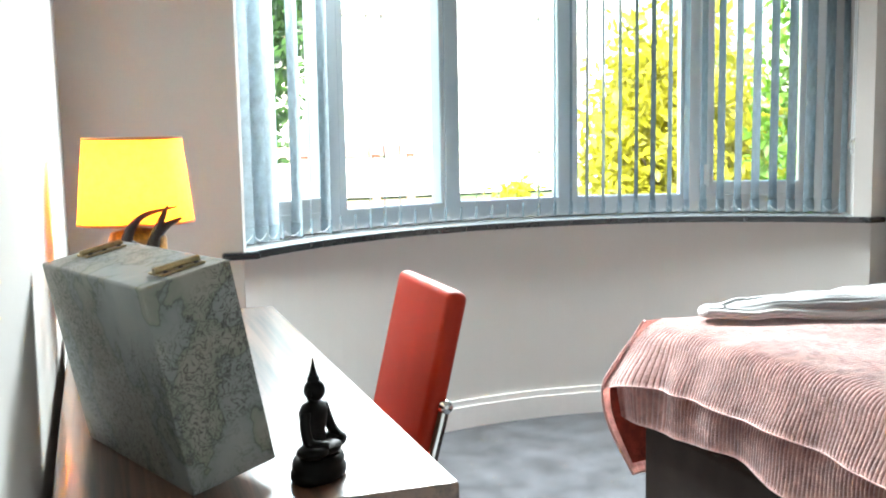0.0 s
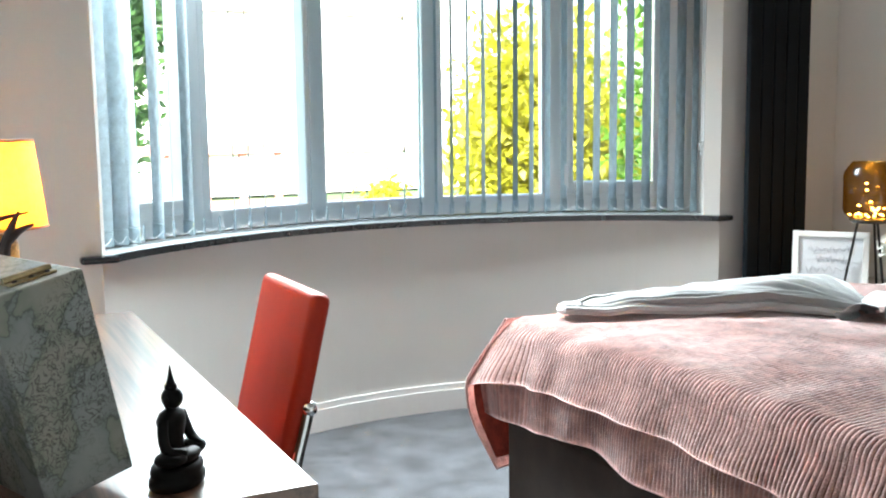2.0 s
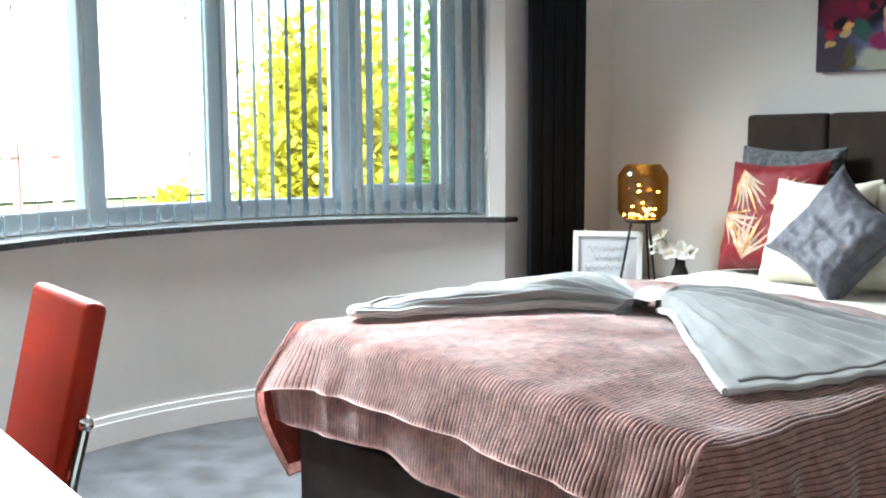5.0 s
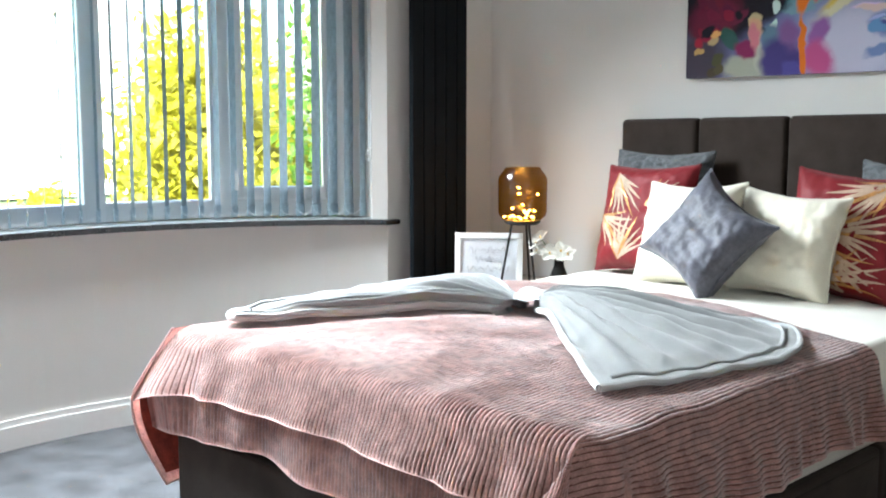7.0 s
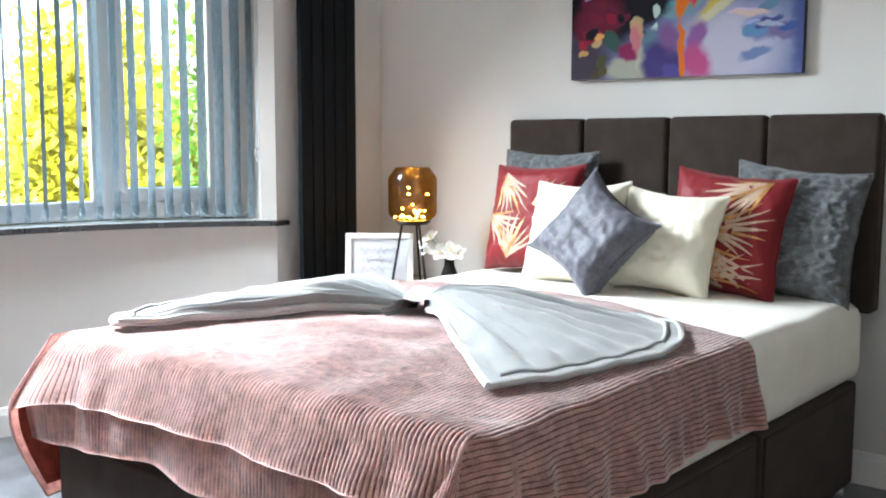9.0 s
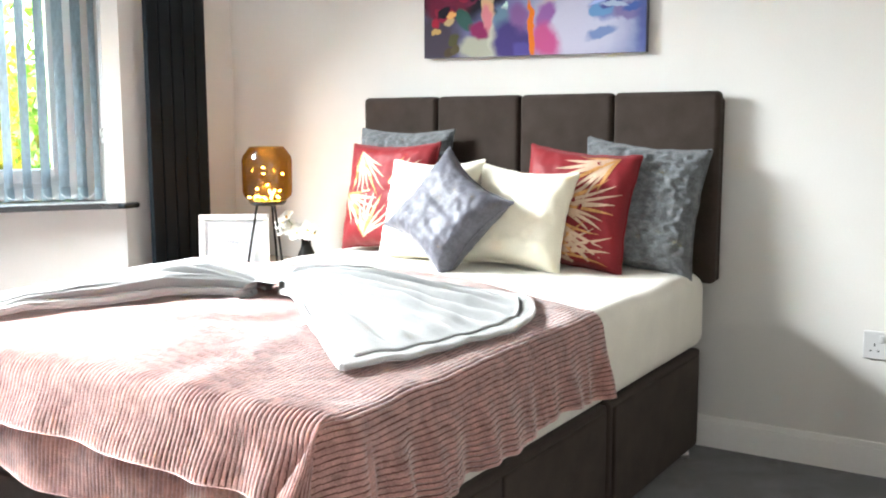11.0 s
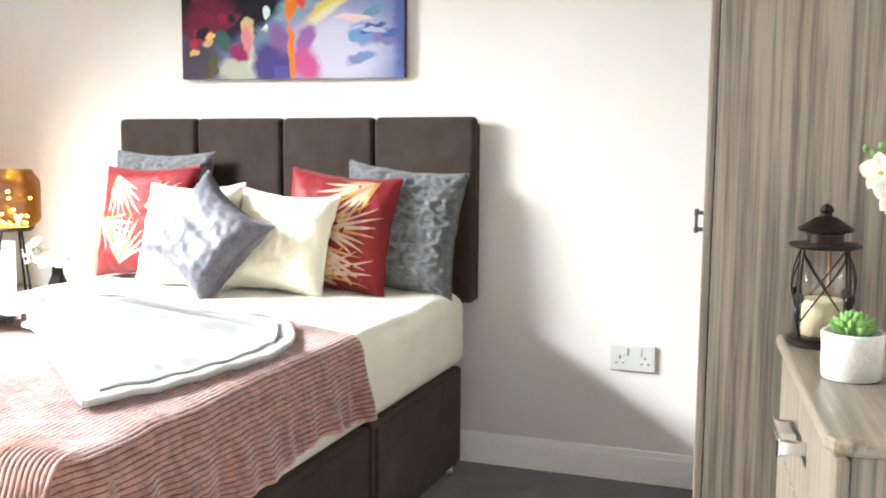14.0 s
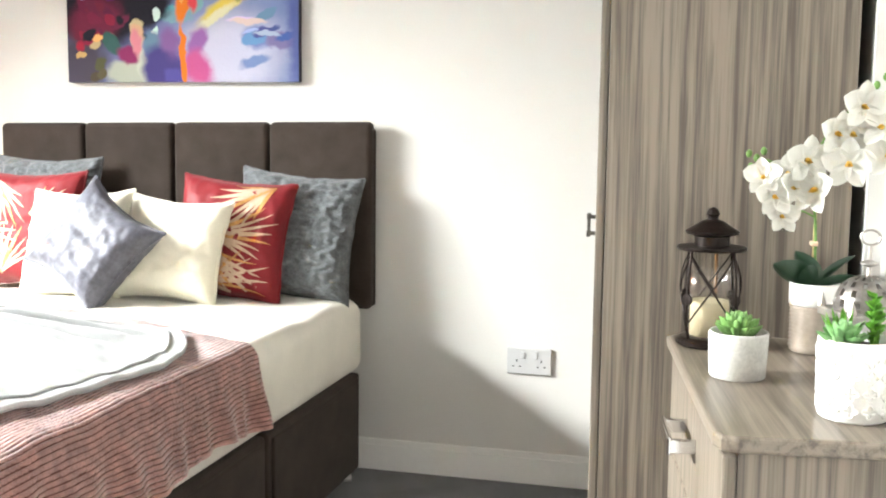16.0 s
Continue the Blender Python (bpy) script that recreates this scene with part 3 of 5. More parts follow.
def upright(x, y, z, lean, turn, roll=0):
    """A cushion stands facing -x, leaning back, turned about the vertical and rolled in its own plane."""
    return pose(x, y, z, 0, 0, -90 + turn) @ pose(0, 0, 0, 90 - lean) @ pose(0, 0, 0, 0, 0, roll)


RED = mat("crimson_satin", (0.185, 0.009, 0.014), 0.55, spec=0.25, var=0.15, scale=6, fine=200, bump=0.2, sheen=0.08)
CREAM = mat("cream_satin", (0.72, 0.68, 0.56), 0.5, var=0.06, scale=8, fine=220, bump=0.25, sheen=0.3)
FUR = mat("grey_fur", (0.125, 0.134, 0.142), 0.9, var=0.3, scale=34, fine=160, bump=1.0, sheen=0.15)
SILVER = mat("silver_crushed_velvet", (0.085, 0.085, 0.11), 0.6, var=0.3, scale=24, fine=90, bump=0.5, sheen=0.15)
LEAF_CREAM = mat("print_cream", (0.5, 0.35, 0.25), 0.6, var=0.15, scale=30, fine=200, bump=0.05)
LEAF_GOLD = mat("print_gold", (0.55, 0.27, 0.09), 0.35, metal=0.4, var=0.3, scale=25, fine=150, bump=0.05)


def fronds(ob, f, seed, plants):
    """Palm fronds printed on a cushion's face: a fan of thin blades for each plant."""
    rng = random.Random(seed)
    for kind, material in ((0, LEAF_CREAM), (1, LEAF_GOLD)):
        bm = bmesh.new()
        for n, (cu, cv, ang, spread, length, blades) in enumerate(plants):
            for k in range(blades):
                if ((k + n) % 4 == 0) != (kind == 1):
                    continue
                a = radians(ang + spread * (k / (blades - 1) - 0.5))
                L = length * (0.65 + 0.35 * math.sin(math.pi * (k + 0.5) / blades)) * rng.uniform(0.85, 1.1)
                w = 0.0145 * rng.uniform(0.7, 1.3)
                prev = None
                for i in range(9):
                    t = i / 8
                    bend = 0.25 * t * t * (k / (blades - 1) - 0.5)
                    u, v = cu + L * t * math.cos(a + bend), cv + L * t * math.sin(a + bend)
                    ww = w * math.sin(math.pi * (0.08 + 0.92 * t)) + 0.0015
                    du, dv = -math.sin(a + bend) * ww, math.cos(a + bend) * ww
                    if not (0.03 < u < 0.97 and 0.03 < v < 0.97):
                        break
                    row = []
                    for s in (-1, 1):
                        uu, vv = min(0.985, max(0.015, u + s * du)), min(0.985, max(0.015, v + s * dv))
                        row.append(bm.verts.new(f(uu, vv, 1) + Vector((0, 0, 0.0022 + 0.0004 * kind))))
                    if prev:
                        bm.faces.new((prev[0], row[0], row[1], prev[1]))
                    prev = row
        part("leaf_print", bm, material, ob, "palm leaf print in cream" if kind == 0 else "palm leaf print in gold")


PLANTS = [(0.85, 0.96, 214, 56, 0.58, 9), (0.36, 0.5, 6, 52, 0.6, 9), (0.3, 0.42, -38, 36, 0.7, 7), (0.3, 0.1, 12, 40, 0.62, 6)]
ZB = 0.63
cushion("fur_cushion", "grey textured fur cushion leaning on the headboard", 0.41, 0.41, 0.13, FUR, upright(-0.165, 0.668, ZB + 0.17, 10, 3, -5), 1.0, 0.012)
cushion("fur_cushion", "grey textured fur cushion leaning on the headboard", 0.42, 0.42, 0.13, FUR, upright(-0.165, 1.585, ZB + 0.2, 10, -3), 2.0, 0.012)
ob, f = cushion("palm_cushion", "crimson cushion printed with cream and gold palm leaves", 0.375, 0.385, 0.12, RED, upright(-0.28, 0.835, ZB + 0.165, 14, 5, -5), 3.0)
fronds(ob, f, 5, PLANTS)
ob, f = cushion("palm_cushion", "crimson cushion printed with cream and gold palm leaves", 0.39, 0.385, 0.12, RED, upright(-0.28, 1.555, ZB + 0.172, 14, -4, 2), 4.0)
fronds(ob, f, 9, [(0.2, 0.92, -62, 52, 0.52, 8), (0.35, 0.08, 72, 70, 0.46, 8), (0.08, 0.5, -30, 60, 0.5, 7), (0.6, 0.6, 30, 60, 0.4, 6)])
cushion("cream_cushion", "plain cream satin cushion", 0.335, 0.325, 0.13, CREAM, upright(-0.41, 0.965, ZB + 0.14, 18, 4, -4), 5.0, 0.0, 0.12)
cushion("cream_cushion", "plain cream satin cushion", 0.37, 0.35, 0.13, CREAM, upright(-0.41, 1.30, ZB + 0.145, 18, -4, 2), 6.0, 0.0, 0.12)
cushion("silver_cushion", "small silver crushed velvet cushion standing on one corner", 0.325, 0.325, 0.13, SILVER, upright(-0.555, 1.145, ZB + 0.158, 25, 0, 57), 7.0, 0.0, 0.2)


# ---- painting over the bed ----
CANVAS_EDGE = mat("canvas_edge", (0.05, 0.045, 0.07), 0.7, var=0.2, scale=20)
art = thing("painting", "abstract canvas in plum, orange, yellow and pale blue over the bed", "painting")
PY0, PY1, PZ0, PZ1 = 0.71, 1.572, 1.295, 1.90
W, H = PY1 - PY0, PZ1 - PZ0


class Canvas:
    """Wet-in-wet oil paint: soft uneven dabs laid over one another; p runs from the window side, q up, in metres."""

    def __init__(self):
        self.m = bpy.data.materials.new("oil_paint")
        self.m.use_nodes = True
        nt = self.nt = self.m.node_tree
        tc, sep, com = (nt.nodes.new("ShaderNode" + k) for k in ("TexCoord", "SeparateXYZ", "CombineXYZ"))
        nt.links.new(tc.outputs["Object"], sep.inputs[0])
        for src, dst, mul, add in (("Y", 0, -1.0, PY1), ("Z", 1, 1.0, -PZ0)):
            n = nt.nodes.new("ShaderNodeMath")
            n.operation = "MULTIPLY_ADD"
            n.inputs[1].default_value, n.inputs[2].default_value = mul, add
            nt.links.new(sep.outputs[src], n.inputs[0])
            nt.links.new(n.outputs[0], com.inputs[dst])
        vec = com.outputs[0]
        for scale, amount in ((9.0, 0.05), (38.0, 0.02)):
            no, ma = nt.nodes.new("ShaderNodeTexNoise"), nt.nodes.new("ShaderNodeVectorMath")
            no.inputs["Scale"].default_value, no.inputs["Detail"].default_value = scale, 2.0
            nt.links.new(com.outputs[0], no.inputs[0])
            ma.operation = "MULTIPLY_ADD"
            ma.inputs[1].default_value = (amount, amount, 0)
            nt.links.new(no.outputs[1], ma.inputs[0])
            nt.links.new(vec, ma.inputs[2])
            vec = ma.outputs[0]
        sh = nt.nodes.new("ShaderNodeVectorMath")
        sh.operation = "SUBTRACT"
        sh.inputs[1].default_value = (0.035, 0.035, 0)
        nt.links.new(vec, sh.inputs[0])
        self.vec, self.last = sh.outputs[0], None

    def dab(self, color, u, v, w, h, ang=0.0, soft=0.3):
        nt = self.nt
        mp, ln, rg, mx = (nt.nodes.new("ShaderNode" + k) for k in ("Mapping", "VectorMath", "MapRange", "Mix"))
        mp.vector_type = "TEXTURE"
        mp.inputs["Location"].default_value = (u * W, v * H, 0)
        mp.inputs["Rotation"].default_value = (0, 0, radians(ang))
        mp.inputs["Scale"].default_value = (w * W / 2, h * H / 2, 1)
        if self.last:
            # each dab is dragged a little by the wet paint below it
            drag = nt.nodes.new("ShaderNodeVectorMath")
            drag.operation = "MULTIPLY_ADD"
            drag.inputs[1].default_value = (0.006, 0.006, 0)
            nt.links.new(self.last, drag.inputs[0])
            nt.links.new(self.vec, drag.inputs[2])
            nt.links.new(drag.outputs[0], mp.inputs[0])
        else:
            nt.links.new(self.vec, mp.inputs[0])
        ln.operation = "LENGTH"
        nt.links.new(mp.outputs[0], ln.inputs[0])
        rg.interpolation_type = "SMOOTHSTEP"
        for k, x in (("From Min", 1 + soft), ("From Max", 1 - soft), ("To Min", 0.0), ("To Max", 1.0)):
            rg.inputs[k].default_value = x
        nt.links.new(ln.outputs["Value"], rg.inputs[0])
        mx.data_type = "RGBA"
        nt.links.new(rg.outputs[0], mx.inputs[0])
        if self.last:
            nt.links.new(self.last, mx.inputs[6])
        else:
            mx.inputs[6].default_value = (0.12, 0.13, 0.26, 1)
        mx.inputs[7].default_value = (*(0.62 * c for c in color), 1)
        self.last = mx.outputs[2]

    def done(self):
        nt = self.nt
        b = nt.nodes["Principled BSDF"]
        nt.links.new(self.last, b.inputs["Base Color"])
        b.inputs["Roughness"].default_value, b.inputs["Specular IOR Level"].default_value = 0.6, 0.15
        no, bp = nt.nodes.new("ShaderNodeTexNoise"), nt.nodes.new("ShaderNodeBump")
        no.inputs["Scale"].default_value, no.inputs["Detail"].default_value = 70, 4
        nt.links.new(self.vec, no.inputs[0])
        bp.inputs["Strength"].default_value, bp.inputs["Distance"].default_value = 0.4, 0.003
        nt.links.new(no.outputs[0], bp.inputs["Height"])
        nt.links.new(bp.outputs[0], b.inputs["Normal"])
        return self.m


oil = Canvas()
rng = random.Random(12)


def dabs(color, count, u, v, w, h, ang):
    for _ in range(count):
        oil.dab(tuple(c * rng.uniform(0.7, 1.3) for c in color), rng.uniform(*u), rng.uniform(*v), rng.uniform(*w), rng.uniform(*h), rng.uniform(*ang), rng.uniform(0.1, 0.35))


BLACK_P, PLUM, WINE, CRIMSON, PEACH = (0.006, 0.003, 0.012), (0.10, 0.012, 0.15), (0.17, 0.008, 0.04), (0.36, 0.012, 0.04), (0.85, 0.5, 0.36)
INDIGO, LILAC, ROSE, ORANGE, YELLOW = (0.07, 0.05, 0.23), (0.34, 0.14, 0.42), (0.62, 0.1, 0.3), (0.9, 0.22, 0.01), (0.82, 0.62, 0.1)
MIST, STEEL_B, DEEP_B, TEAL = (0.66, 0.65, 0.82), (0.22, 0.28, 0.52), (0.10, 0.13, 0.36), (0.08, 0.24, 0.3)
# pale water and sky of the half away from the window
oil.dab(STEEL_B, 0.8, 0.5, 0.8, 1.4, 0, 0.4)
oil.dab(MIST, 0.72, 0.15, 0.42, 0.46, 0, 0.5)
dabs(STEEL_B, 5, (0.8, 0.97), (0.12, 0.42), (0.1, 0.2), (0.05, 0.12), (-15, 25))
dabs(DEEP_B, 3, (0.78, 0.95), (0.18, 0.3), (0.06, 0.14), (0.03, 0.07), (0, 30))
dabs(MIST, 4, (0.72, 0.95), (0.26, 0.36), (0.06, 0.16), (0.02, 0.05), (-8, 12))
oil.dab(DEEP_B, 1.0, 0.4, 0.09, 1.0, 0, 0.5)
oil.dab(YELLOW, 0.7, 0.43, 0.24, 0.08, 28, 0.4)
oil.dab((0.8, 0.78, 0.5), 0.66, 0.37, 0.2, 0.05, 30, 0.4)
oil.dab(YELLOW, 0.66, 0.5, 0.16, 0.06, 10, 0.3)
dabs((0.3, 0.4, 0.1), 2, (0.72, 0.8), (0.46, 0.54), (0.05, 0.1), (0.03, 0.05), (0, 40))
dabs((0.2, 0.45, 0.65), 4, (0.42, 0.62), (0.32, 0.46), (0.06, 0.14), (0.04, 0.09), (-30, 40))
# dark mass with flowers
oil.dab(BLACK_P, 0.16, 0.62, 0.66, 0.84, 0, 0.15)
oil.dab(BLACK_P, 0.34, 0.42, 0.24, 0.22, 0, 0.2)
oil.dab((0.07, 0.055, 0.085), 0.05, 0.1, 0.28, 0.32, 0, 0.4)
oil.dab(WINE, 0.13, 0.35, 0.24, 0.26, 20, 0.3)
dabs(WINE, 9, (0.03, 0.25), (0.2, 0.46), (0.05, 0.11), (0.04, 0.1), (-70, 70))
dabs(PLUM, 7, (0.2, 0.44), (0.46, 0.75), (0.08, 0.16), (0.04, 0.09), (-20, 20))
dabs((0.7, 0.65, 0.85), 2, (0.08, 0.14), (0.49, 0.53), (0.08, 0.1), (0.02, 0.035), (10, 25))
dabs(CRIMSON, 7, (0.06, 0.2), (0.16, 0.36), (0.03, 0.06), (0.03, 0.07), (-60, 60))
dabs((0.04, 0.1, 0.12), 3, (0.17, 0.25), (0.16, 0.26), (0.04, 0.08), (0.06, 0.1), (-30, 30))
dabs(BLACK_P, 5, (0.05, 0.36), (0.22, 0.42), (0.03, 0.06), (0.03, 0.06), (-60, 60))
oil.dab((0.5, 0.52, 0.42), 0.28, 0.05, 0.2, 0.16, 0, 0.25)
oil.dab((0.6, 0.62, 0.5), 0.34, 0.1, 0.06, 0.2, 20, 0.3)
oil.dab((0.3, 0.02, 0.12), 0.27, 0.16, 0.1, 0.1, 0, 0.3)
dabs(PEACH, 3, (0.27, 0.32), (0.22, 0.33), (0.03, 0.05), (0.06, 0.1), (-20, 20))
oil.dab((0.75, 0.25, 0.3), 0.315, 0.22, 0.04, 0.14, 0, 0.3)
dabs((0.75, 0.5, 0.2), 3, (0.05, 0.15), (0.15, 0.26), (0.02, 0.045), (0.03, 0.06), (-30, 30))
dabs((0.11, 0.09, 0.03), 3, (0.1, 0.16), (0.02, 0.12), (0.03, 0.06), (0.05, 0.1), (-30, 30))
dabs((0.8, 0.8, 0.8), 3, (0.37, 0.4), (0.24, 0.4), (0.025, 0.05), (0.03, 0.07), (-20, 20))
oil.dab((0.15, 0.26, 0.36), 0.38, 0.22, 0.08, 0.14, 0, 0.3)
# the half where both meet
oil.dab(INDIGO, 0.43, 0.08, 0.19, 0.24, -25, 0.25)
oil.dab((0.26, 0.12, 0.34), 0.46, 0.22, 0.08, 0.16, 30, 0.6)
oil.dab(LILAC, 0.575, 0.22, 0.07, 0.2, -20, 0.35)
oil.dab(ROSE, 0.58, 0.07, 0.12, 0.2, 25, 0.4)
oil.dab((0.1, 0.08, 0.35), 0.47, 0.03, 0.08, 0.1, -30, 0.3)
oil.dab(ORANGE, 0.515, 0.14, 0.032, 0.36, 4, 0.2)
oil.dab(ORANGE, 0.51, 0.46, 0.06, 0.26, -3, 0.2)
oil.dab((0.8, 0.06, 0.08), 0.55, 0.48, 0.04, 0.14, 10, 0.3)
oil.dab((0.95, 0.45, 0.1), 0.505, 0.5, 0.02, 0.12, 0, 0.3)
part("canvas", block(-0.03, -0.0285, PY0, PY1, PZ0, PZ1), oil.done(), art, "painted canvas face")
part("stretcher", block(-0.0284, -0.002, PY0, PY1, PZ0, PZ1, 0.002), CANVAS_EDGE, art, "dark painted canvas edge")

# ---- double socket ----
socket = thing("wall_socket", "white double wall socket with two switches", "socket")
SOCK = mat("white_plastic", (0.5, 0.5, 0.5), 0.3, var=0.02, scale=10, bump=0.0)
SLOT = mat("slot_dark", (0.03, 0.03, 0.03), 0.6, var=0.1, scale=30, bump=0.0)
part("faceplate", block(-0.011, 0, -0.146, 0, 0.362, 0.448, 0.004, 3), SOCK, socket)
for y in (-0.052, -0.094):
    part("rocker_switch", moved(block(-0.0145, -0.010, -0.007, 0.007, -0.012, 0.012, 0.002), pose(0, y, 0.425)), SOCK, socket)
for y in (-0.033, -0.113):
    part("pin_hole", block(-0.0118, -0.0105, y - 0.002, y + 0.002, 0.402, 0.411), SLOT, socket)
    for d in (-0.011, 0.011):
        part("pin_hole", block(-0.0118, -0.0105, y + d - 0.0035, y + d + 0.0035, 0.386, 0.390), SLOT, socket)

# ---- tall radiator ----
rad = thing("radiator", "tall anthracite flat-panel radiator on the wall beside the bay", "radiator")
for k in range(5):
    x = -0.545 + k * 0.061
    part("radiator_panel", block(x, x + 0.056, 2.475, 2.50, 0.16, 1.96, 0.005, 2), RAD, rad)
part("header_pipe", moved(lathe([(0.016, 0), (0.016, 0.29)], 16), pose(-0.54, 2.515, 0.22, 0, 90)), RAD, rad)
part("header_pipe", moved(lathe([(0.016, 0), (0.016, 0.29)], 16), pose(-0.54, 2.515, 1.9, 0, 90)), RAD, rad)
for z in (0.3, 1.82):
    part("bracket", block(-0.42, -0.38, 2.50, 2.569, z, z + 0.03, 0.003), RAD, rad)

# ---- blind cord cleat on the reveal ----
cleat = thing("cord_cleat", "small white cord hook with a beaded cord on the reveal", "cord hook")
cp = at_bay(BR + 0.06, HALF - 2.4)
part("cord", tube(spline([(cp.x - 0.012, cp.y, 2.0), (cp.x - 0.012, cp.y, 1.4), (cp.x - 0.014, cp.y, 1.03), (cp.x - 0.02, cp.y - 0.004, 1.0), (cp.x - 0.012, cp.y - 0.008, 1.03), (cp.x - 0.01, cp.y - 0.008, 1.5), (cp.x - 0.01, cp.y - 0.008, 2.0)], 6), 0.002, 6), UPVC, cleat)
part("hook", tube(spline([(cp.x + 0.004, cp.y, 1.04), (cp.x - 0.02, cp.y - 0.004, 1.035), (cp.x - 0.028, cp.y - 0.004, 1.015), (cp.x - 0.018, cp.y - 0.004, 1.005)], 5), 0.004, 8), STEEL, cleat)

# ---- bedside table and what stands on it ----
OAK = grain("grey_wood", (0.215, 0.176, 0.138), (0.085, 0.068, 0.053), "z", 0.5, 58)
OAK_TOP = grain("grey_wood_top", (0.215, 0.176, 0.138), (0.085, 0.068, 0.053), "x", 0.35, 52)
bs = thing("bedside_table", "grey wood-effect bedside table beside the headboard", "bedside table")
part("tabletop", block(-0.46, -0.02, 1.88, 2.40, 0.475, 0.5, 0.004), OAK_TOP, bs)
part("body", block(-0.44, -0.02, 1.895, 2.385, 0.0, 0.474), OAK, bs)
for z in (0.05, 0.265):
    d = part("drawer", block(-0.455, -0.441, 1.90, 2.38, z, z + 0.2, 0.003), OAK, bs)
    part("handle", block(-0.475, -0.456, 2.09, 2.19, z + 0.13, z + 0.14, 0.003), STEEL, d)

# photo frame turned to the room
FW, FH = 0.262, 0.215
pf = thing("picture_frame", "white picture frame with grey script on a pale card", "picture frame", pose(-0.4225, 2.18, 0.5015, 0, 0, -50.3) @ pose(0, 0, 0, -8))
for x0, x1, z0, z1 in ((-FW / 2, FW / 2, FH - 0.022, FH), (-FW / 2, FW / 2, 0, 0.022), (-FW / 2, -FW / 2 + 0.022, 0.022, FH - 0.022), (FW / 2 - 0.022, FW / 2, 0.022, FH - 0.022)):
    part("frame_bar", block(x0, x1, -0.01, 0.01, z0, z1, 0.002), WHITE, pf)
part("card", block(-FW / 2 + 0.02, FW / 2 - 0.02, -0.002, 0.006, 0.02, FH - 0.02), mat("pale_card", (0.7, 0.72, 0.76), 0.5, var=0.02, scale=10), pf)
INK = mat("grey_ink", (0.3, 0.31, 0.35), 0.6, var=0.1, scale=30, bump=0)
r2 = random.Random(3)
for row, (z, w) in enumerate(((0.148, 0.15), (0.112, 0.1), (0.076, 0.17))):
    pts = [(-w / 2 + w * i / 40, -0.0045, z + 0.009 * math.sin(i * 0.95 + row) * (1 + 0.6 * math.sin(i * 0.37)) + r2.uniform(-0.003, 0.003)) for i in range(41)]
    part("script_line", tube(pts, 0.0009, 5), INK, pf)
part("glazing", block(-FW / 2 + 0.02, FW / 2 - 0.02, -0.0075, -0.0065, 0.02, FH - 0.02), glass("frame_glass"), pf)
part("stand", moved(block(-0.03, 0.03, -0.003, 0.003, 0, 0.15), pose(0, 0.062, 0.0, 16)), BLACK, pf)

# amber glass lantern with a chain of small bulbs
am = thing("table_lamp", "amber glass lantern of tiny warm lights on black legs", "lamp", pose(-0.335, 2.085, 0.5))
amber = glass("amber_glass", (0.62, 0.40, 0.10), 0.15, 0.06)
prof = [(0.062, 0.262), (0.088, 0.285), (0.093, 0.30), (0.094, 0.42), (0.09, 0.435), (0.066, 0.468), (0.064, 0.47)]
part("glass_shade", lathe(prof, 40, cap=False), amber, am, "amber mesh glass", smooth=True)
part("base_plate", lathe([(0.03, 0.25), (0.06, 0.252), (0.072, 0.262), (0.07, 0.268), (0.02, 0.266)], 32), BLACK, am)
for k in range(3):
    a = radians(120 * k + 20)
    part("leg", tube([(0.04 * math.cos(a), 0.04 * math.sin(a), 0.255), (0.085 * math.cos(a), 0.085 * math.sin(a), 0.001)], 0.0045, 8), BLACK, am)
GLOW = mat("warm_bulb", (1.0, 0.7, 0.3), 0.5, var=0.01, bump=0, emit=(1.0, 0.6, 0.16, 22))
r3 = random.Random(8)
for k in range(20):
    a, r = r3.uniform(0, 6.28), r3.uniform(0.02, 0.075)
    z = 0.275 + r3.random() ** 2 * 0.05 if k < 17 else r3.uniform(0.33, 0.4)
    part("bulb", moved(lathe([(0.0005, -0.003), (0.0042, -0.002), (0.0052, 0.0), (0.0042, 0.002), (0.0005, 0.003)], 8), pose(r * math.cos(a), r * math.sin(a), z)), GLOW, am)
part("wire", tube(spline([(0.06 * math.cos(k * 1.9), 0.06 * math.sin(k * 2.3), 0.272 + 0.012 * k) for k in range(10)], 5), 0.0008, 4), BRASS, am)
warm = bpy.data.lights.new("lantern_glow", "POINT")
warm.energy, warm.color, warm.shadow_soft_size = 0.006, (1.0, 0.6, 0.22), 0.03
new("lantern_glow", warm).location = (-0.335, 2.085, 0.86)

# ---- desk by the window ----
WALNUT = grain("walnut_board", (0.17, 0.088, 0.05), (0.025, 0.011, 0.006), "y", 0.28, 46, 0.6, 0.7)
WALNUT_V = grain("walnut_panel", (0.26, 0.15, 0.09), (0.075, 0.036, 0.02), "z", 0.4, 30)
desk = thing("desk", "dark walnut-effect desk standing against the wall", "desk")
part("desktop", block(-3.36, -2.943, 0.53, 1.745, 0.705, 0.73, 0.002), WALNUT, desk)
for y in (0.56, 1.695):
    part("side_panel", block(-3.35, -2.97, y, y + 0.022, 0.0, 0.7045), WALNUT_V, desk)
part("modesty_panel", block(-3.34, -3.322, 0.583, 1.694, 0.35, 0.7045), WALNUT_V, desk)

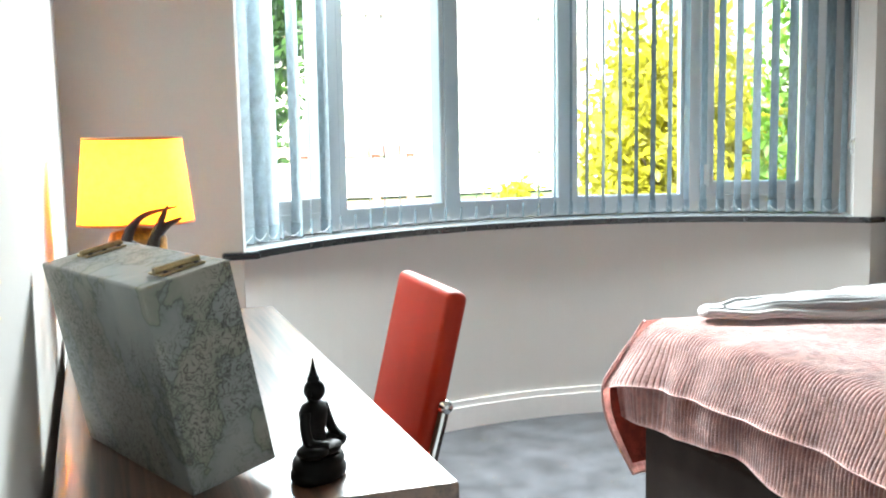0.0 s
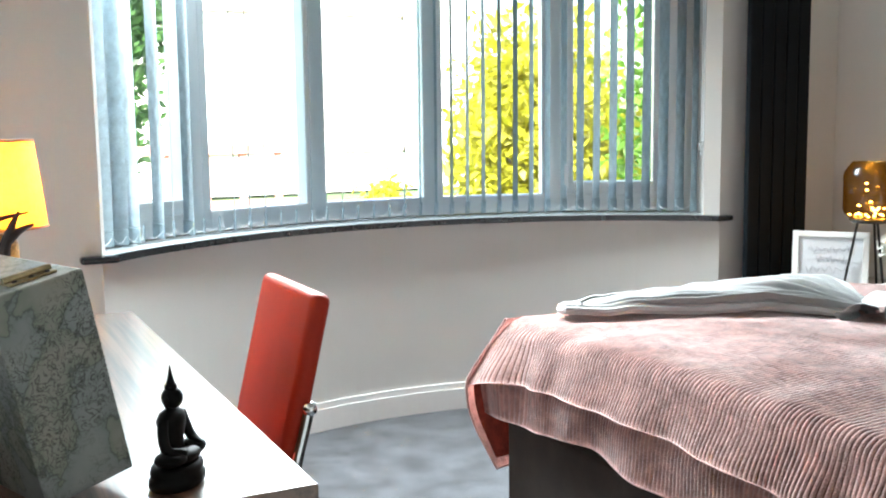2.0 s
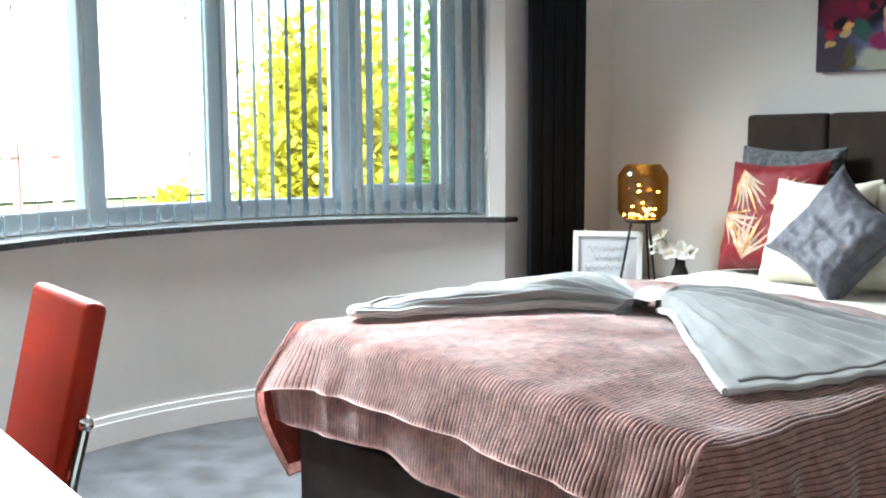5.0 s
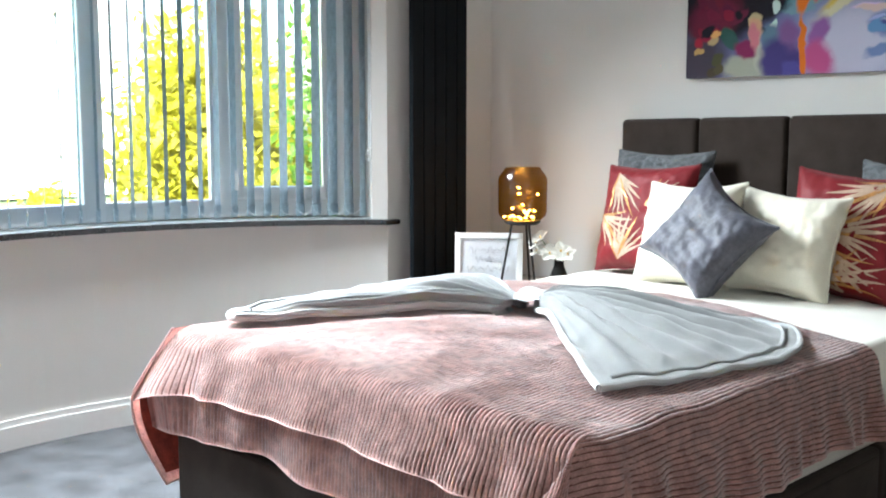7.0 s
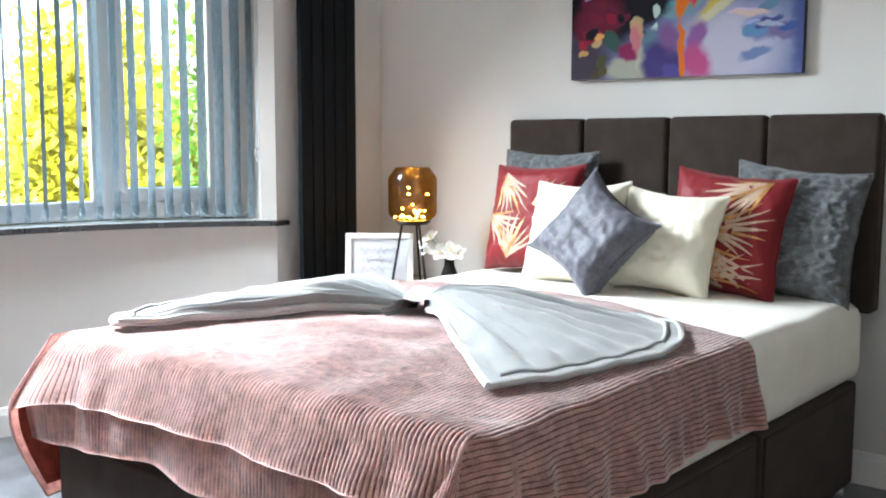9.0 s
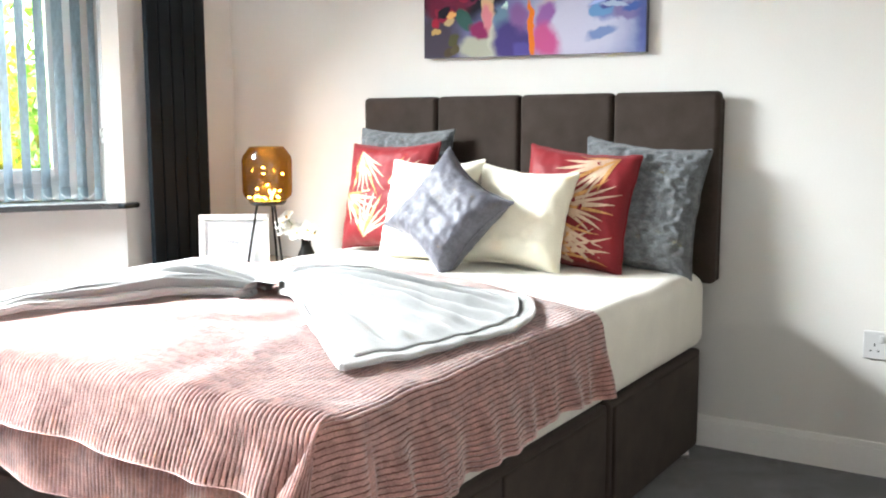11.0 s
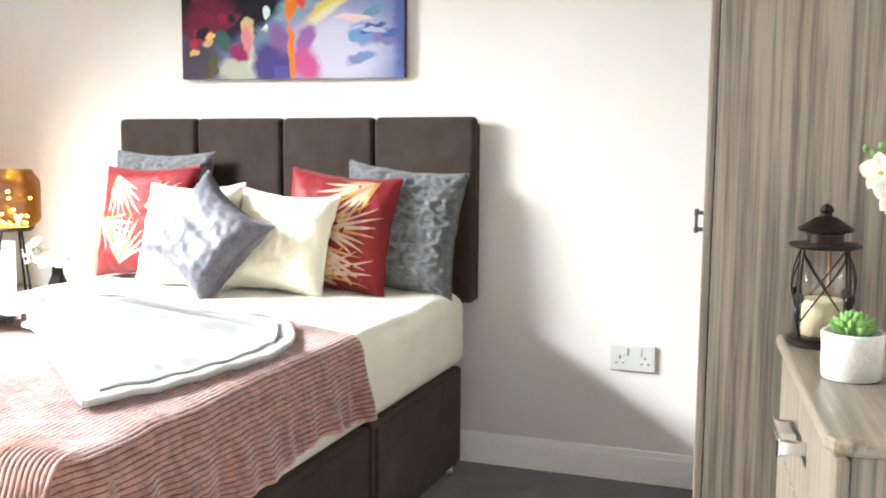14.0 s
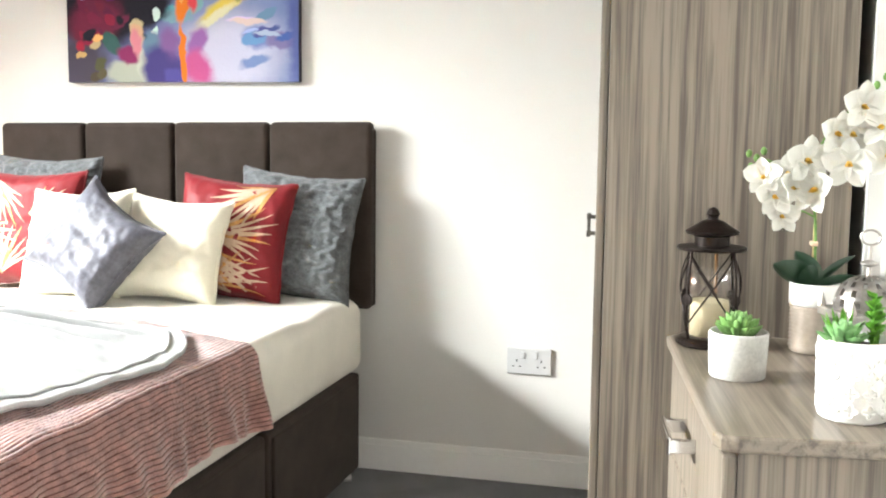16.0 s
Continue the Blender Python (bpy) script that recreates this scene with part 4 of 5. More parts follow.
# map-covered storage box that leans on the wall
def map_material():
    m = mat("printed_map", (0.40, 0.40, 0.36), 0.55, var=0.12, scale=6, fine=80, bump=0.05)
    nt = m.node_tree
    b = nt.nodes["Principled BSDF"]
    ramp = [n for n in nt.nodes if n.type == "VALTORGB"][0]
    tc = [n for n in nt.nodes if n.type == "TEX_COORD"][0]
    land = nt.nodes.new("ShaderNodeTexNoise")
    land.inputs["Scale"].default_value, land.inputs["Detail"].default_value, land.inputs["Distortion"].default_value = 9, 12, 0.3
    nt.links.new(tc.outputs["Object"], land.inputs[0])
    zone = nt.nodes.new("ShaderNodeValToRGB")
    e = zone.color_ramp.elements
    e[0].position, e[0].color = 0.35, (0.250, 0.257, 0.250, 1)
    e[1].position, e[1].color = 0.62, (0.244, 0.225, 0.188, 1)
    for pos, col in ((0.47, (0.2, 0.217, 0.212, 1)), (0.488, (0.17, 0.19, 0.18, 1)), (0.494, (0.045, 0.05, 0.045, 1)), (0.5, (0.184, 0.199, 0.162, 1)), (0.56, (0.250, 0.242, 0.209, 1))):
        k = zone.color_ramp.elements.new(pos)
        k.color = col
    nt.links.new(land.outputs[0], zone.inputs[0])
    wob = nt.nodes.new("ShaderNodeTexNoise")
    wob.inputs["Scale"].default_value, wob.inputs["Detail"].default_value, wob.inputs["Distortion"].default_value = 70, 5, 2.2
    nt.links.new(tc.outputs["Object"], wob.inputs[0])
    line = nt.nodes.new("ShaderNodeValToRGB")
    line.color_ramp.elements[0].position, line.color_ramp.elements[0].color = 0.45, (1, 1, 1, 1)
    line.color_ramp.elements[1].position, line.color_ramp.elements[1].color = 0.55, (1, 1, 1, 1)
    k = line.color_ramp.elements.new(0.5)
    k.color = (0.07, 0.06, 0.055, 1)
    nt.links.new(wob.outputs[0], line.inputs[0])
    mul = nt.nodes.new("ShaderNodeMix")
    mul.data_type, mul.blend_type = "RGBA", "MULTIPLY"
    area = nt.nodes.new("ShaderNodeTexNoise")
    area.inputs["Scale"].default_value, area.inputs["Detail"].default_value = 7, 4
    nt.links.new(tc.outputs["Object"], area.inputs[0])
    inked = nt.nodes.new("ShaderNodeMapRange")
    inked.inputs["From Min"].default_value, inked.inputs["From Max"].default_value = 0.42, 0.5
    nt.links.new(area.outputs[0], inked.inputs[0])
    nt.links.new(inked.outputs[0], mul.inputs[0])
    nt.links.new(zone.outputs[0], mul.inputs[6])
    nt.links.new(line.outputs[0], mul.inputs[7])
    mul2 = nt.nodes.new("ShaderNodeMix")
    mul2.data_type, mul2.blend_type = "RGBA", "MIX"
    mul2.inputs[0].default_value = 0.08
    nt.links.new(mul.outputs[2], mul2.inputs[6])
    nt.links.new(ramp.outputs[0], mul2.inputs[7])
    nt.links.new(mul2.outputs[2], b.inputs["Base Color"])
    return m


MAP = map_material()
mb = thing("storage_box", "box covered in a printed map, tilted against the wall", "box", pose(-3.218, 0.588, 0.7305, 0, 0, 21) @ pose(0, 0, 0, 0, -11.5, 0))
part("box_body", block(0, 0.102, 0, 0.29, 0, 0.231, 0.0025), MAP, mb)
for y, x in ((0.02, 0.032), (0.235, 0.036)):
    hinge = merge(block(x, x + 0.052, y, y + 0.014, 0.231, 0.2335, 0.001), moved(lathe([(0.0042, -0.026), (0.0042, 0.026)], 12), pose(x + 0.026, y + 0.016, 0.235, 0, 90)), block(x, x + 0.052, y + 0.018, y + 0.032, 0.231, 0.2335, 0.001))
    h = part("hinge", hinge, BRASS, mb, "aged brass hinge")
    for sx in (0.008, 0.026, 0.044):
        part("screw", moved(lathe([(0.003, 0), (0.0025, 0.0012), (0.0003, 0.0015)], 8), pose(x + sx, y + 0.006, 0.2335)), SLOT, h)

# seated statuette, one plain mesh
DARK = mat("dark_resin", (0.003, 0.0024, 0.0022), 0.55, spec=0.12, var=0.3, scale=40, fine=200, bump=0.2)


def squashed(profile, m, sx, sy, n=24):
    return moved(lathe(profile, n), m @ Matrix.Diagonal((sx, sy, 1, 1)))


def ball(x, y, z, rx, ry, rz, turn=(0, 0, 0)):
    bm = bmesh.new()
    bmesh.ops.create_uvsphere(bm, u_segments=20, v_segments=14, radius=1)
    return moved(bm, pose(x, y, z, *turn) @ Matrix.Diagonal((rx, ry, rz, 1)))


statue = merge(
    squashed([(0.034, 0), (0.037, 0.004), (0.037, 0.010), (0.033, 0.014), (0.035, 0.018), (0.033, 0.024), (0.026, 0.027)], pose(0, 0, 0), 1, 0.72),
    ball(-0.019, -0.004, 0.035, 0.020, 0.017, 0.009, (0, 8, 20)), ball(0.019, -0.004, 0.035, 0.020, 0.017, 0.009, (0, -8, -20)), ball(0, -0.012, 0.034, 0.022, 0.012, 0.008),
    squashed([(0.016, 0.028), (0.0165, 0.04), (0.0155, 0.052), (0.019, 0.066), (0.0205, 0.075), (0.016, 0.083), (0.007, 0.087), (0.006, 0.092)], pose(0, 0.004, 0), 1, 0.66),
    tube(spline([(-0.019, 0.003, 0.078), (-0.024, 0.001, 0.062), (-0.024, -0.004, 0.046), (-0.012, -0.017, 0.040)], 6), 0.0055, 10), tube(spline([(0.019, 0.003, 0.078), (0.024, 0.001, 0.062), (0.026, -0.004, 0.047), (0.022, -0.016, 0.038)], 6), 0.0055, 10),
    ball(0, 0.002, 0.099, 0.0105, 0.0115, 0.0125), ball(0, 0.003, 0.1115, 0.0065, 0.0065, 0.006), squashed([(0.005, 0.114), (0.0035, 0.12), (0.0018, 0.128), (0.0005, 0.136)], pose(0, 0.003, 0), 1, 1, 14),
    ball(-0.0105, 0.003, 0.096, 0.0016, 0.003, 0.007), ball(0.0105, 0.003, 0.096, 0.0016, 0.003, 0.007))
for f_ in statue.faces:
    f_.smooth = True
st = part("statuette", statue, DARK)
st.matrix_world = pose(-3.081, 0.606, 0.7305, 0, 0, 52) @ Matrix.Diagonal((1.12, 1.05, 0.98, 1))
tagged(st, "small black seated statuette on the desk", "statuette")

# table lamp behind the box
lamp = thing("desk_lamp", "lit table lamp with yellow linen shade and patterned orange base", "lamp", pose(-3.228, 1.5, 0.73))
SHADE = translucent("linen_shade", (0.68, 0.47, 0.15), 0.8, var=0.12, scale=60)
LB = mat("orange_ceramic", (0.85, 0.36, 0.06), 0.35, var=0.4, scale=60, fine=150, bump=0.6)
part("base", lathe([(0.052, 0), (0.055, 0.006), (0.055, 0.02), (0.053, 0.186), (0.047, 0.2), (0.02, 0.206), (0.012, 0.208), (0.012, 0.222)], 32), LB, lamp, "embossed orange ceramic base", smooth=True)
part("shade", lathe([(0.105, 0.218), (0.0885, 0.372), (0.0875, 0.372), (0.104, 0.218)], 48, cap=False), SHADE, lamp, "yellow linen drum shade", smooth=True)
for r, z in ((0.105, 0.218), (0.0885, 0.372)):
    part("trim", moved(lathe([(r - 0.002, -0.002), (r + 0.001, -0.002), (r + 0.001, 0.003), (r - 0.002, 0.003)], 48), pose(0, 0, z)), mat("shade_trim", (0.6, 0.3, 0.15), 0.7), lamp)
part("bulb", lathe([(0.012, 0.216), (0.014, 0.24), (0.028, 0.275), (0.02, 0.3), (0.003, 0.308)], 20), mat("bulb_glow", (1, 0.8, 0.5), 0.4, var=0.01, bump=0, emit=(1.0, 0.62, 0.25, 8)), lamp)
lp = bpy.data.lights.new("desk_lamp_light", "POINT")
lp.energy, lp.color, lp.shadow_soft_size = 34.0, (1.0, 0.58, 0.2), 0.03
new("desk_lamp_light", lp).location = (-3.228, 1.5, 1.03)

# antler ornament between box and lamp
HORN = mat("dark_horn", (0.022, 0.012, 0.009), 0.4, var=0.3, scale=40, fine=120, bump=0.3)
orn = thing("antler_ornament", "dark horn-shaped ornament on a small plinth", "ornament", pose(-3.225, 1.15, 0.73))
part("plinth", block(-0.03, 0.03, -0.03, 0.03, 0, 0.03, 0.004), HORN, orn)
part("stem", tube(spline([(0, 0, 0.03), (-0.004, 0, 0.1), (0, 0, 0.17), (0.0, 0, 0.2)], 6), 0.014, 12, [0.02 - 0.0004 * i for i in range(19)]), HORN, orn)
part("antler", tube(spline([(-0.005, 0, 0.195), (-0.03, 0, 0.215), (-0.022, 0, 0.24), (0.0, 0, 0.258), (0.045, 0, 0.268)], 6), 0.008, 10, [0.0125 - 0.00046 * i for i in range(25)]), HORN, orn)
part("antler", tube(spline([(0.004, 0, 0.195), (0.01, 0, 0.22), (0.022, 0, 0.25), (0.032, 0, 0.27)], 6), 0.008, 10, [0.0125 - 0.00058 * i for i in range(19)]), HORN, orn)
part("antler", tube(spline([(0.012, 0, 0.226), (0.03, 0, 0.24), (0.052, 0, 0.25)], 6), 0.006, 10, [0.0095 - 0.0006 * i for i in range(13)]), HORN, orn)

# ---- desk chair ----
LEATHER = mat("red_leather", (0.37, 0.021, 0.005), 0.55, spec=0.3, var=0.1, scale=10, fine=420, bump=0.25)
chair = thing("desk_chair", "red faux-leather chair with chrome legs pushed under the desk", "chair")
bm = block(-0.022, 0.022, -0.178, 0.178, 0, 0.40, 0.018, 5)
for v in bm.verts:
    v.co.x += -0.012 * (1 - (v.co.y / 0.178) ** 2) if v.co.x > 0 else -0.006 * (1 - (v.co.y / 0.178) ** 2)
part("backrest", moved(bm, pose(-2.725, 1.562, 0.402, 0, 13.5, 0)), LEATHER, chair, smooth=True)
part("seat", block(-3.12, -2.72, 1.37, 1.755, 0.405, 0.47, 0.022, 4), LEATHER, chair, smooth=True)
for y in (1.375, 1.75):
    part("rear_leg", tube(spline([(-2.66, y, 0.006), (-2.70, y, 0.2), (-2.712, y, 0.4), (-2.675, y, 0.56)], 6), 0.011, 12), CHROME, chair)
    part("leg_cap", ball(-2.672, y, 0.567, 0.0155, 0.0155, 0.0155), CHROME, chair, smooth=True)
    part("front_leg", tube([(-3.09, y + (0.02 if y < 1.5 else -0.02), 0.41), (-3.1, y + (0.02 if y < 1.5 else -0.02), 0.002)], 0.011, 12), CHROME, chair)
part("stretcher", tube([(-2.703, 1.375, 0.25), (-2.703, 1.75, 0.25)], 0.008, 10), CHROME, chair)


# ---- wardrobe ----
GUNMETAL = mat("dark_steel", (0.12, 0.11, 0.1), 0.35, metal=0.9, var=0.15, scale=40, bump=0.05)
wr = thing("wardrobe", "tall grey wood-effect wardrobe with two doors", "wardrobe")
part("side_panel", block(-1.03, -1.012, -0.885, -0.397, 0, 2.1, 0.001), OAK, wr)
part("side_panel", block(-0.04, -0.022, -0.885, -0.397, 0, 2.1, 0.001), OAK, wr)
part("top", block(-1.0115, -0.0405, -0.885, -0.397, 2.08, 2.1), OAK, wr)
part("plinth", block(-1.0115, -0.0405, -0.43, -0.41, 0, 0.07), OAK, wr)
part("back_panel", block(-1.0115, -0.0405, -0.884, -0.878, 0.07, 2.0795), OAK, wr)
for x0, x1, hx in ((-1.03, -0.528, -0.945), (-0.524, -0.022, -0.11)):
    d = part("door", block(x0, x1, -0.395, -0.377, 0.075, 2.095, 0.002), OAK, wr)
    hb = merge(block(hx - 0.006, hx + 0.006, -0.377, -0.354, 0.912, 0.92, 0.002), block(hx - 0.006, hx + 0.006, -0.377, -0.354, 0.948, 0.956, 0.002), block(hx - 0.012, hx + 0.012, -0.358, -0.35, 0.908, 0.922, 0.002), block(hx - 0.012, hx + 0.012, -0.358, -0.35, 0.946, 0.96, 0.002), block(hx - 0.006, hx + 0.006, -0.357, -0.351, 0.92, 0.948, 0.001))
    part("handle", hb, GUNMETAL, d, "square bow handle of brushed steel")
structure("wall_nib", block(-1.045, -0.0, SY, -0.912, 0, TOP), WALL, "shallow wall projection behind the wardrobe")

# ---- chest of drawers ----
CH = pose(-1.79, -0.628, 0, 0, 0, 7.3)
ch = thing("chest_of_drawers", "grey wood-effect chest of drawers with steel bow handles", "chest of drawers", CH)
CD = 0.312
bm = bmesh.new()
ring = [(0.03, 0.0), (0.73, 0.0), (0.745, -0.015), (0.745, -CD), (0.0, -CD), (0.0, -0.03), (0.008, -0.009)]
bot = [bm.verts.new((x, y, 0.695)) for x, y in ring]
topv = [bm.verts.new((x, y, 0.72)) for x, y in ring]
bm.faces.new(bot[::-1])
bm.faces.new(topv)
for k in range(len(ring)):
    j = (k + 1) % len(ring)
    bm.faces.new((bot[k], bot[j], topv[j], topv[k]))
bmesh.ops.recalc_face_normals(bm, faces=bm.faces[:])
bmesh.ops.bevel(bm, geom=[e for e in bm.edges if abs(e.verts[0].co.z - e.verts[1].co.z) < 1e-5], offset=0.007, segments=3, affect="EDGES", profile=0.5)
part("top", bm, OAK_TOP, ch)
part("side_panel", block(0.014, 0.032, -CD + 0.004, -0.034, 0, 0.6945), OAK, ch)
part("side_panel", block(0.713, 0.731, -CD + 0.004, -0.034, 0, 0.6945), OAK, ch)
part("back_panel", block(0.033, 0.712, -CD + 0.004, -CD + 0.01, 0.05, 0.6945), OAK, ch)
part("plinth", block(0.033, 0.712, -0.07, -0.05, 0, 0.06), OAK, ch)
for z0, z1 in ((0.492, 0.688), (0.284, 0.487), (0.07, 0.279)):
    d = part("drawer", block(0.014, 0.731, -0.033, -0.013, z0, z1, 0.003), OAK, ch)
    zc, xc = (z0 + z1) / 2 + 0.02, 0.3725
    hb = merge(block(xc - 0.07, xc - 0.058, -0.014, 0.03, zc - 0.012, zc + 0.012, 0.002), block(xc + 0.058, xc + 0.07, -0.014, 0.03, zc - 0.012, zc + 0.012, 0.002), block(xc - 0.07, xc + 0.07, 0.026, 0.034, zc - 0.016, zc + 0.016, 0.003))
    part("handle", hb, CHROME, d, "wide brushed steel bow handle")

# ---- things on the chest ----
CTOP = 0.7203
GALV = mat("bronzed_iron", (0.018, 0.011, 0.009), 0.38, metal=0.7, var=0.4, scale=25, fine=120, bump=0.3)
lan = thing("lantern", "bronzed black metal storm lantern with glass and a cream candle", "lantern", pose(-1.145, -0.618, CTOP, 0, 0, 25) @ Matrix.Diagonal((1.13, 1.13, 1, 1)))
part("base", lathe([(0.052, 0), (0.056, 0.004), (0.056, 0.012), (0.048, 0.018), (0.04, 0.02)], 36), GALV, lan, smooth=False)
part("glass_tube", lathe([(0.042, 0.02), (0.044, 0.1), (0.04, 0.19), (0.0385, 0.19), (0.0425, 0.1), (0.0405, 0.02)], 32, cap=False), glass("lantern_glass", (0.95, 0.95, 0.95)), lan, smooth=True)
part("top_ring", lathe([(0.058, 0.19), (0.06, 0.193), (0.058, 0.197), (0.03, 0.199)], 36), GALV, lan)
part("cap", lathe([(0.03, 0.199), (0.03, 0.217), (0.045, 0.222), (0.046, 0.227), (0.03, 0.238), (0.018, 0.247), (0.01, 0.25)], 32), GALV, lan)
part("finial", lathe([(0.009, 0.25), (0.009, 0.256), (0.012, 0.26), (0.008, 0.27), (0.001, 0.274)], 16), GALV, lan)
part("candle", lathe([(0.033, 0.0205), (0.033, 0.082), (0.0315, 0.09), (0.025, 0.083), (0.002, 0.081)], 28), mat("cream_wax", (0.72, 0.62, 0.4), 0.5, var=0.06, scale=20), lan, "cream pillar candle", smooth=True)
for k in range(4):
    a0 = math.pi / 2 * k + 0.4
    p = lambda a, z, r=0.05: (r * math.cos(a), r * math.sin(a), z)
    part("post", tube(spline([p(a0, 0.018, 0.05), p(a0, 0.06, 0.058), p(a0, 0.14, 0.055), p(a0, 0.19, 0.05)], 6), 0.0026, 8), GALV, lan)
    a1 = a0 + math.pi / 2
    part("cross_wire", tube([p(a0 + (a1 - a0) * t, 0.05 + 0.13 * t, 0.05) for t in np.linspace(0, 1, 9)], 0.0015, 6), GALV, lan)
    part("cross_wire", tube([p(a0 + (a1 - a0) * t, 0.18 - 0.13 * t, 0.0515) for t in np.linspace(0, 1, 9)], 0.0015, 6), GALV, lan)
    part("boss", moved(lathe([(0.001, -0.002), (0.011, -0.0015), (0.011, 0.0015), (0.001, 0.002)], 16), pose(0.057 * math.cos(a0), 0.057 * math.sin(a0), 0.095, 0, 90, math.degrees(a0))), GALV, lan)
part("carry_handle", tube(spline([(0.05, -0.03, 0.188), (0.062, -0.038, 0.18), (0.07, -0.044, 0.13), (0.066, -0.042, 0.06), (0.06, -0.04, 0.03)], 6), 0.003, 8), mat("cane_handle", (0.3, 0.14, 0.05), 0.5, var=0.3, scale=40), lan, "cane-wrapped carrying handle")

CONCRETE = mat("pale_concrete", (0.6, 0.59, 0.56), 0.85, var=0.14, scale=30, fine=180, bump=0.5)
SOIL = mat("potting_soil", (0.04, 0.03, 0.02), 0.95, var=0.4, scale=60, fine=200, bump=1.0)
SUCC = translucent("succulent_green", (0.24, 0.44, 0.14), 0.2, 0.5, 0.25, 40)
PALE = translucent("pale_succulent", (0.26, 0.50, 0.20), 0.2, 0.5, 0.2, 40)
BRIGHT = translucent("bright_leaf", (0.16, 0.42, 0.05), 0.3, 0.45, 0.25, 40)
DKLEAF = mat("dark_leaf", (0.018, 0.05, 0.025), 0.35, var=0.2, scale=20, fine=120, bump=0.15)


def leaf_blade(length, width, thick, curl, n=8, m=4):
    """A leaf along +x that curls upward, a little cupped and with some body."""
    def f(u, v, s):
        t = u
        w = width * (math.sin(math.pi * min(1, 0.12 + 0.88 * t)) ** 0.7) * (1 if t < 0.98 else 0.2)
        a = curl * t
        x = length * (math.sin(a) / curl if abs(curl) > 1e-3 else t)
        z = length * ((1 - math.cos(a)) / curl if abs(curl) > 1e-3 else 0)
        c = 2 * v - 1
        return Vector((x, c * w / 2, z + 0.25 * w * c * c + s * thick / 2 * (1 - c * c) * math.sin(math.pi * min(1, 0.1 + 0.9 * t))))
    bm = merge(grid(n, m, lambda u, v: f(u, v, 1)), moved(grid(n, m, lambda u, v: f(u, v, -1)), Matrix.Identity(4)))
    return bm


def rosette(rows, length, width, thick, seed):
    """Rings of fleshy leaves, steeper towards the middle."""
    rng = random.Random(seed)
    out = []
    for r, count in enumerate(rows):
        q = r / max(1, len(rows) - 1)
        for k in range(count):
            a = 360 * (k + 0.5 * (r % 2)) / count + rng.uniform(-8, 8)
            b = leaf_blade(length * (1 - 0.45 * q) * rng.uniform(0.9, 1.1), width * (1 - 0.3 * q), thick, 0.5, 6, 4)
            out.append(moved(b, pose(0, 0, 0.004 * r, 0, 0, a) @ pose(0.004, 0, 0, 0, -(12 + 62 * q))))
    return out


pot1 = thing("succulent", "green succulent in a round pale concrete pot", "plant", pose(-1.412, -0.666, CTOP))
part("pot", lathe([(0.044, 0), (0.0475, 0.003), (0.0505, 0.076), (0.049, 0.08), (0.045, 0.079), (0.043, 0.068), (0.001, 0.068)], 40), CONCRETE, pot1, smooth=True)
part("soil", lathe([(0.0425, 0.0685), (0.02, 0.072), (0.001, 0.073)], 20), SOIL, pot1)
for b in rosette((13, 12, 10, 8, 5), 0.044, 0.017, 0.015, 2):
    part("leaf", moved(b, pose(0, 0, 0.074)), SUCC, pot1, smooth=True)

# embossed white pot with three small plants
pot2 = thing("planted_pot", "white embossed pot with three small succulents", "plant", pose(-1.63, -0.825, CTOP))
EMB = mat("embossed_white", (0.76, 0.75, 0.73), 0.6, var=0.06, scale=30, fine=140, bump=0.3)
part("pot", lathe([(0.046, 0), (0.05, 0.004), (0.0545, 0.115), (0.053, 0.12), (0.049, 0.119), (0.047, 0.106), (0.001, 0.106)], 44), EMB, pot2, smooth=True)
for side in range(12):
    for row in range(4):
        a0, z0 = radians(30 * side + 18), 0.02 + row * 0.025
        pts = []
        for k in range(25):
            q = 2 * math.pi * k / 24
            rr = 0.0105 * (0.45 + 0.55 * abs(math.cos(2 * q)))
            z = z0 + rr * math.sin(q)
            R = 0.0505 + 0.0042 * z / 0.115
            a = a0 + rr * math.cos(q) / R
            pts.append((R * math.cos(a), R * math.sin(a), z))
        part("relief", tube(pts, 0.0019, 5), EMB, pot2)
part("soil", lathe([(0.0465, 0.1065), (0.02, 0.11), (0.001, 0.111)], 20), SOIL, pot2)
for b in rosette((9, 8, 6, 4), 0.04, 0.018, 0.007, 3):
    part("leaf", moved(b, pose(-0.018, 0.022, 0.113)), PALE, pot2, smooth=True)
r5 = random.Random(6)
for k in range(22):
    b = leaf_blade(r5.uniform(0.04, 0.055), 0.008, 0.003, 0.5, 6, 2)
    part("leaf", moved(b, pose(0.02, 0.018, 0.108, 0, 0, k * 137.5) @ pose(0, 0, 0, 0, -r5.uniform(18, 75))), BRIGHT, pot2, smooth=True)
for stem in range(3):
    h = (0.075, 0.055, 0.045)[stem]
    x, y = 0.008 + 0.012 * stem, -0.022 - 0.006 * stem
    part("stem", tube([(x, y, 0.106), (x + 0.002, y - 0.002, 0.11 + h)], 0.0025, 6), BRIGHT, pot2)
    for k in range(int(h / 0.0042)):
        b = leaf_blade(0.017, 0.015, 0.002, 0.7, 4, 3)
        part("leaf", moved(b, pose(x, y, 0.112 + k * 0.0042, 0, 0, k * 97) @ pose(0, 0, 0, 0, -20)), BRIGHT, pot2, smooth=True)


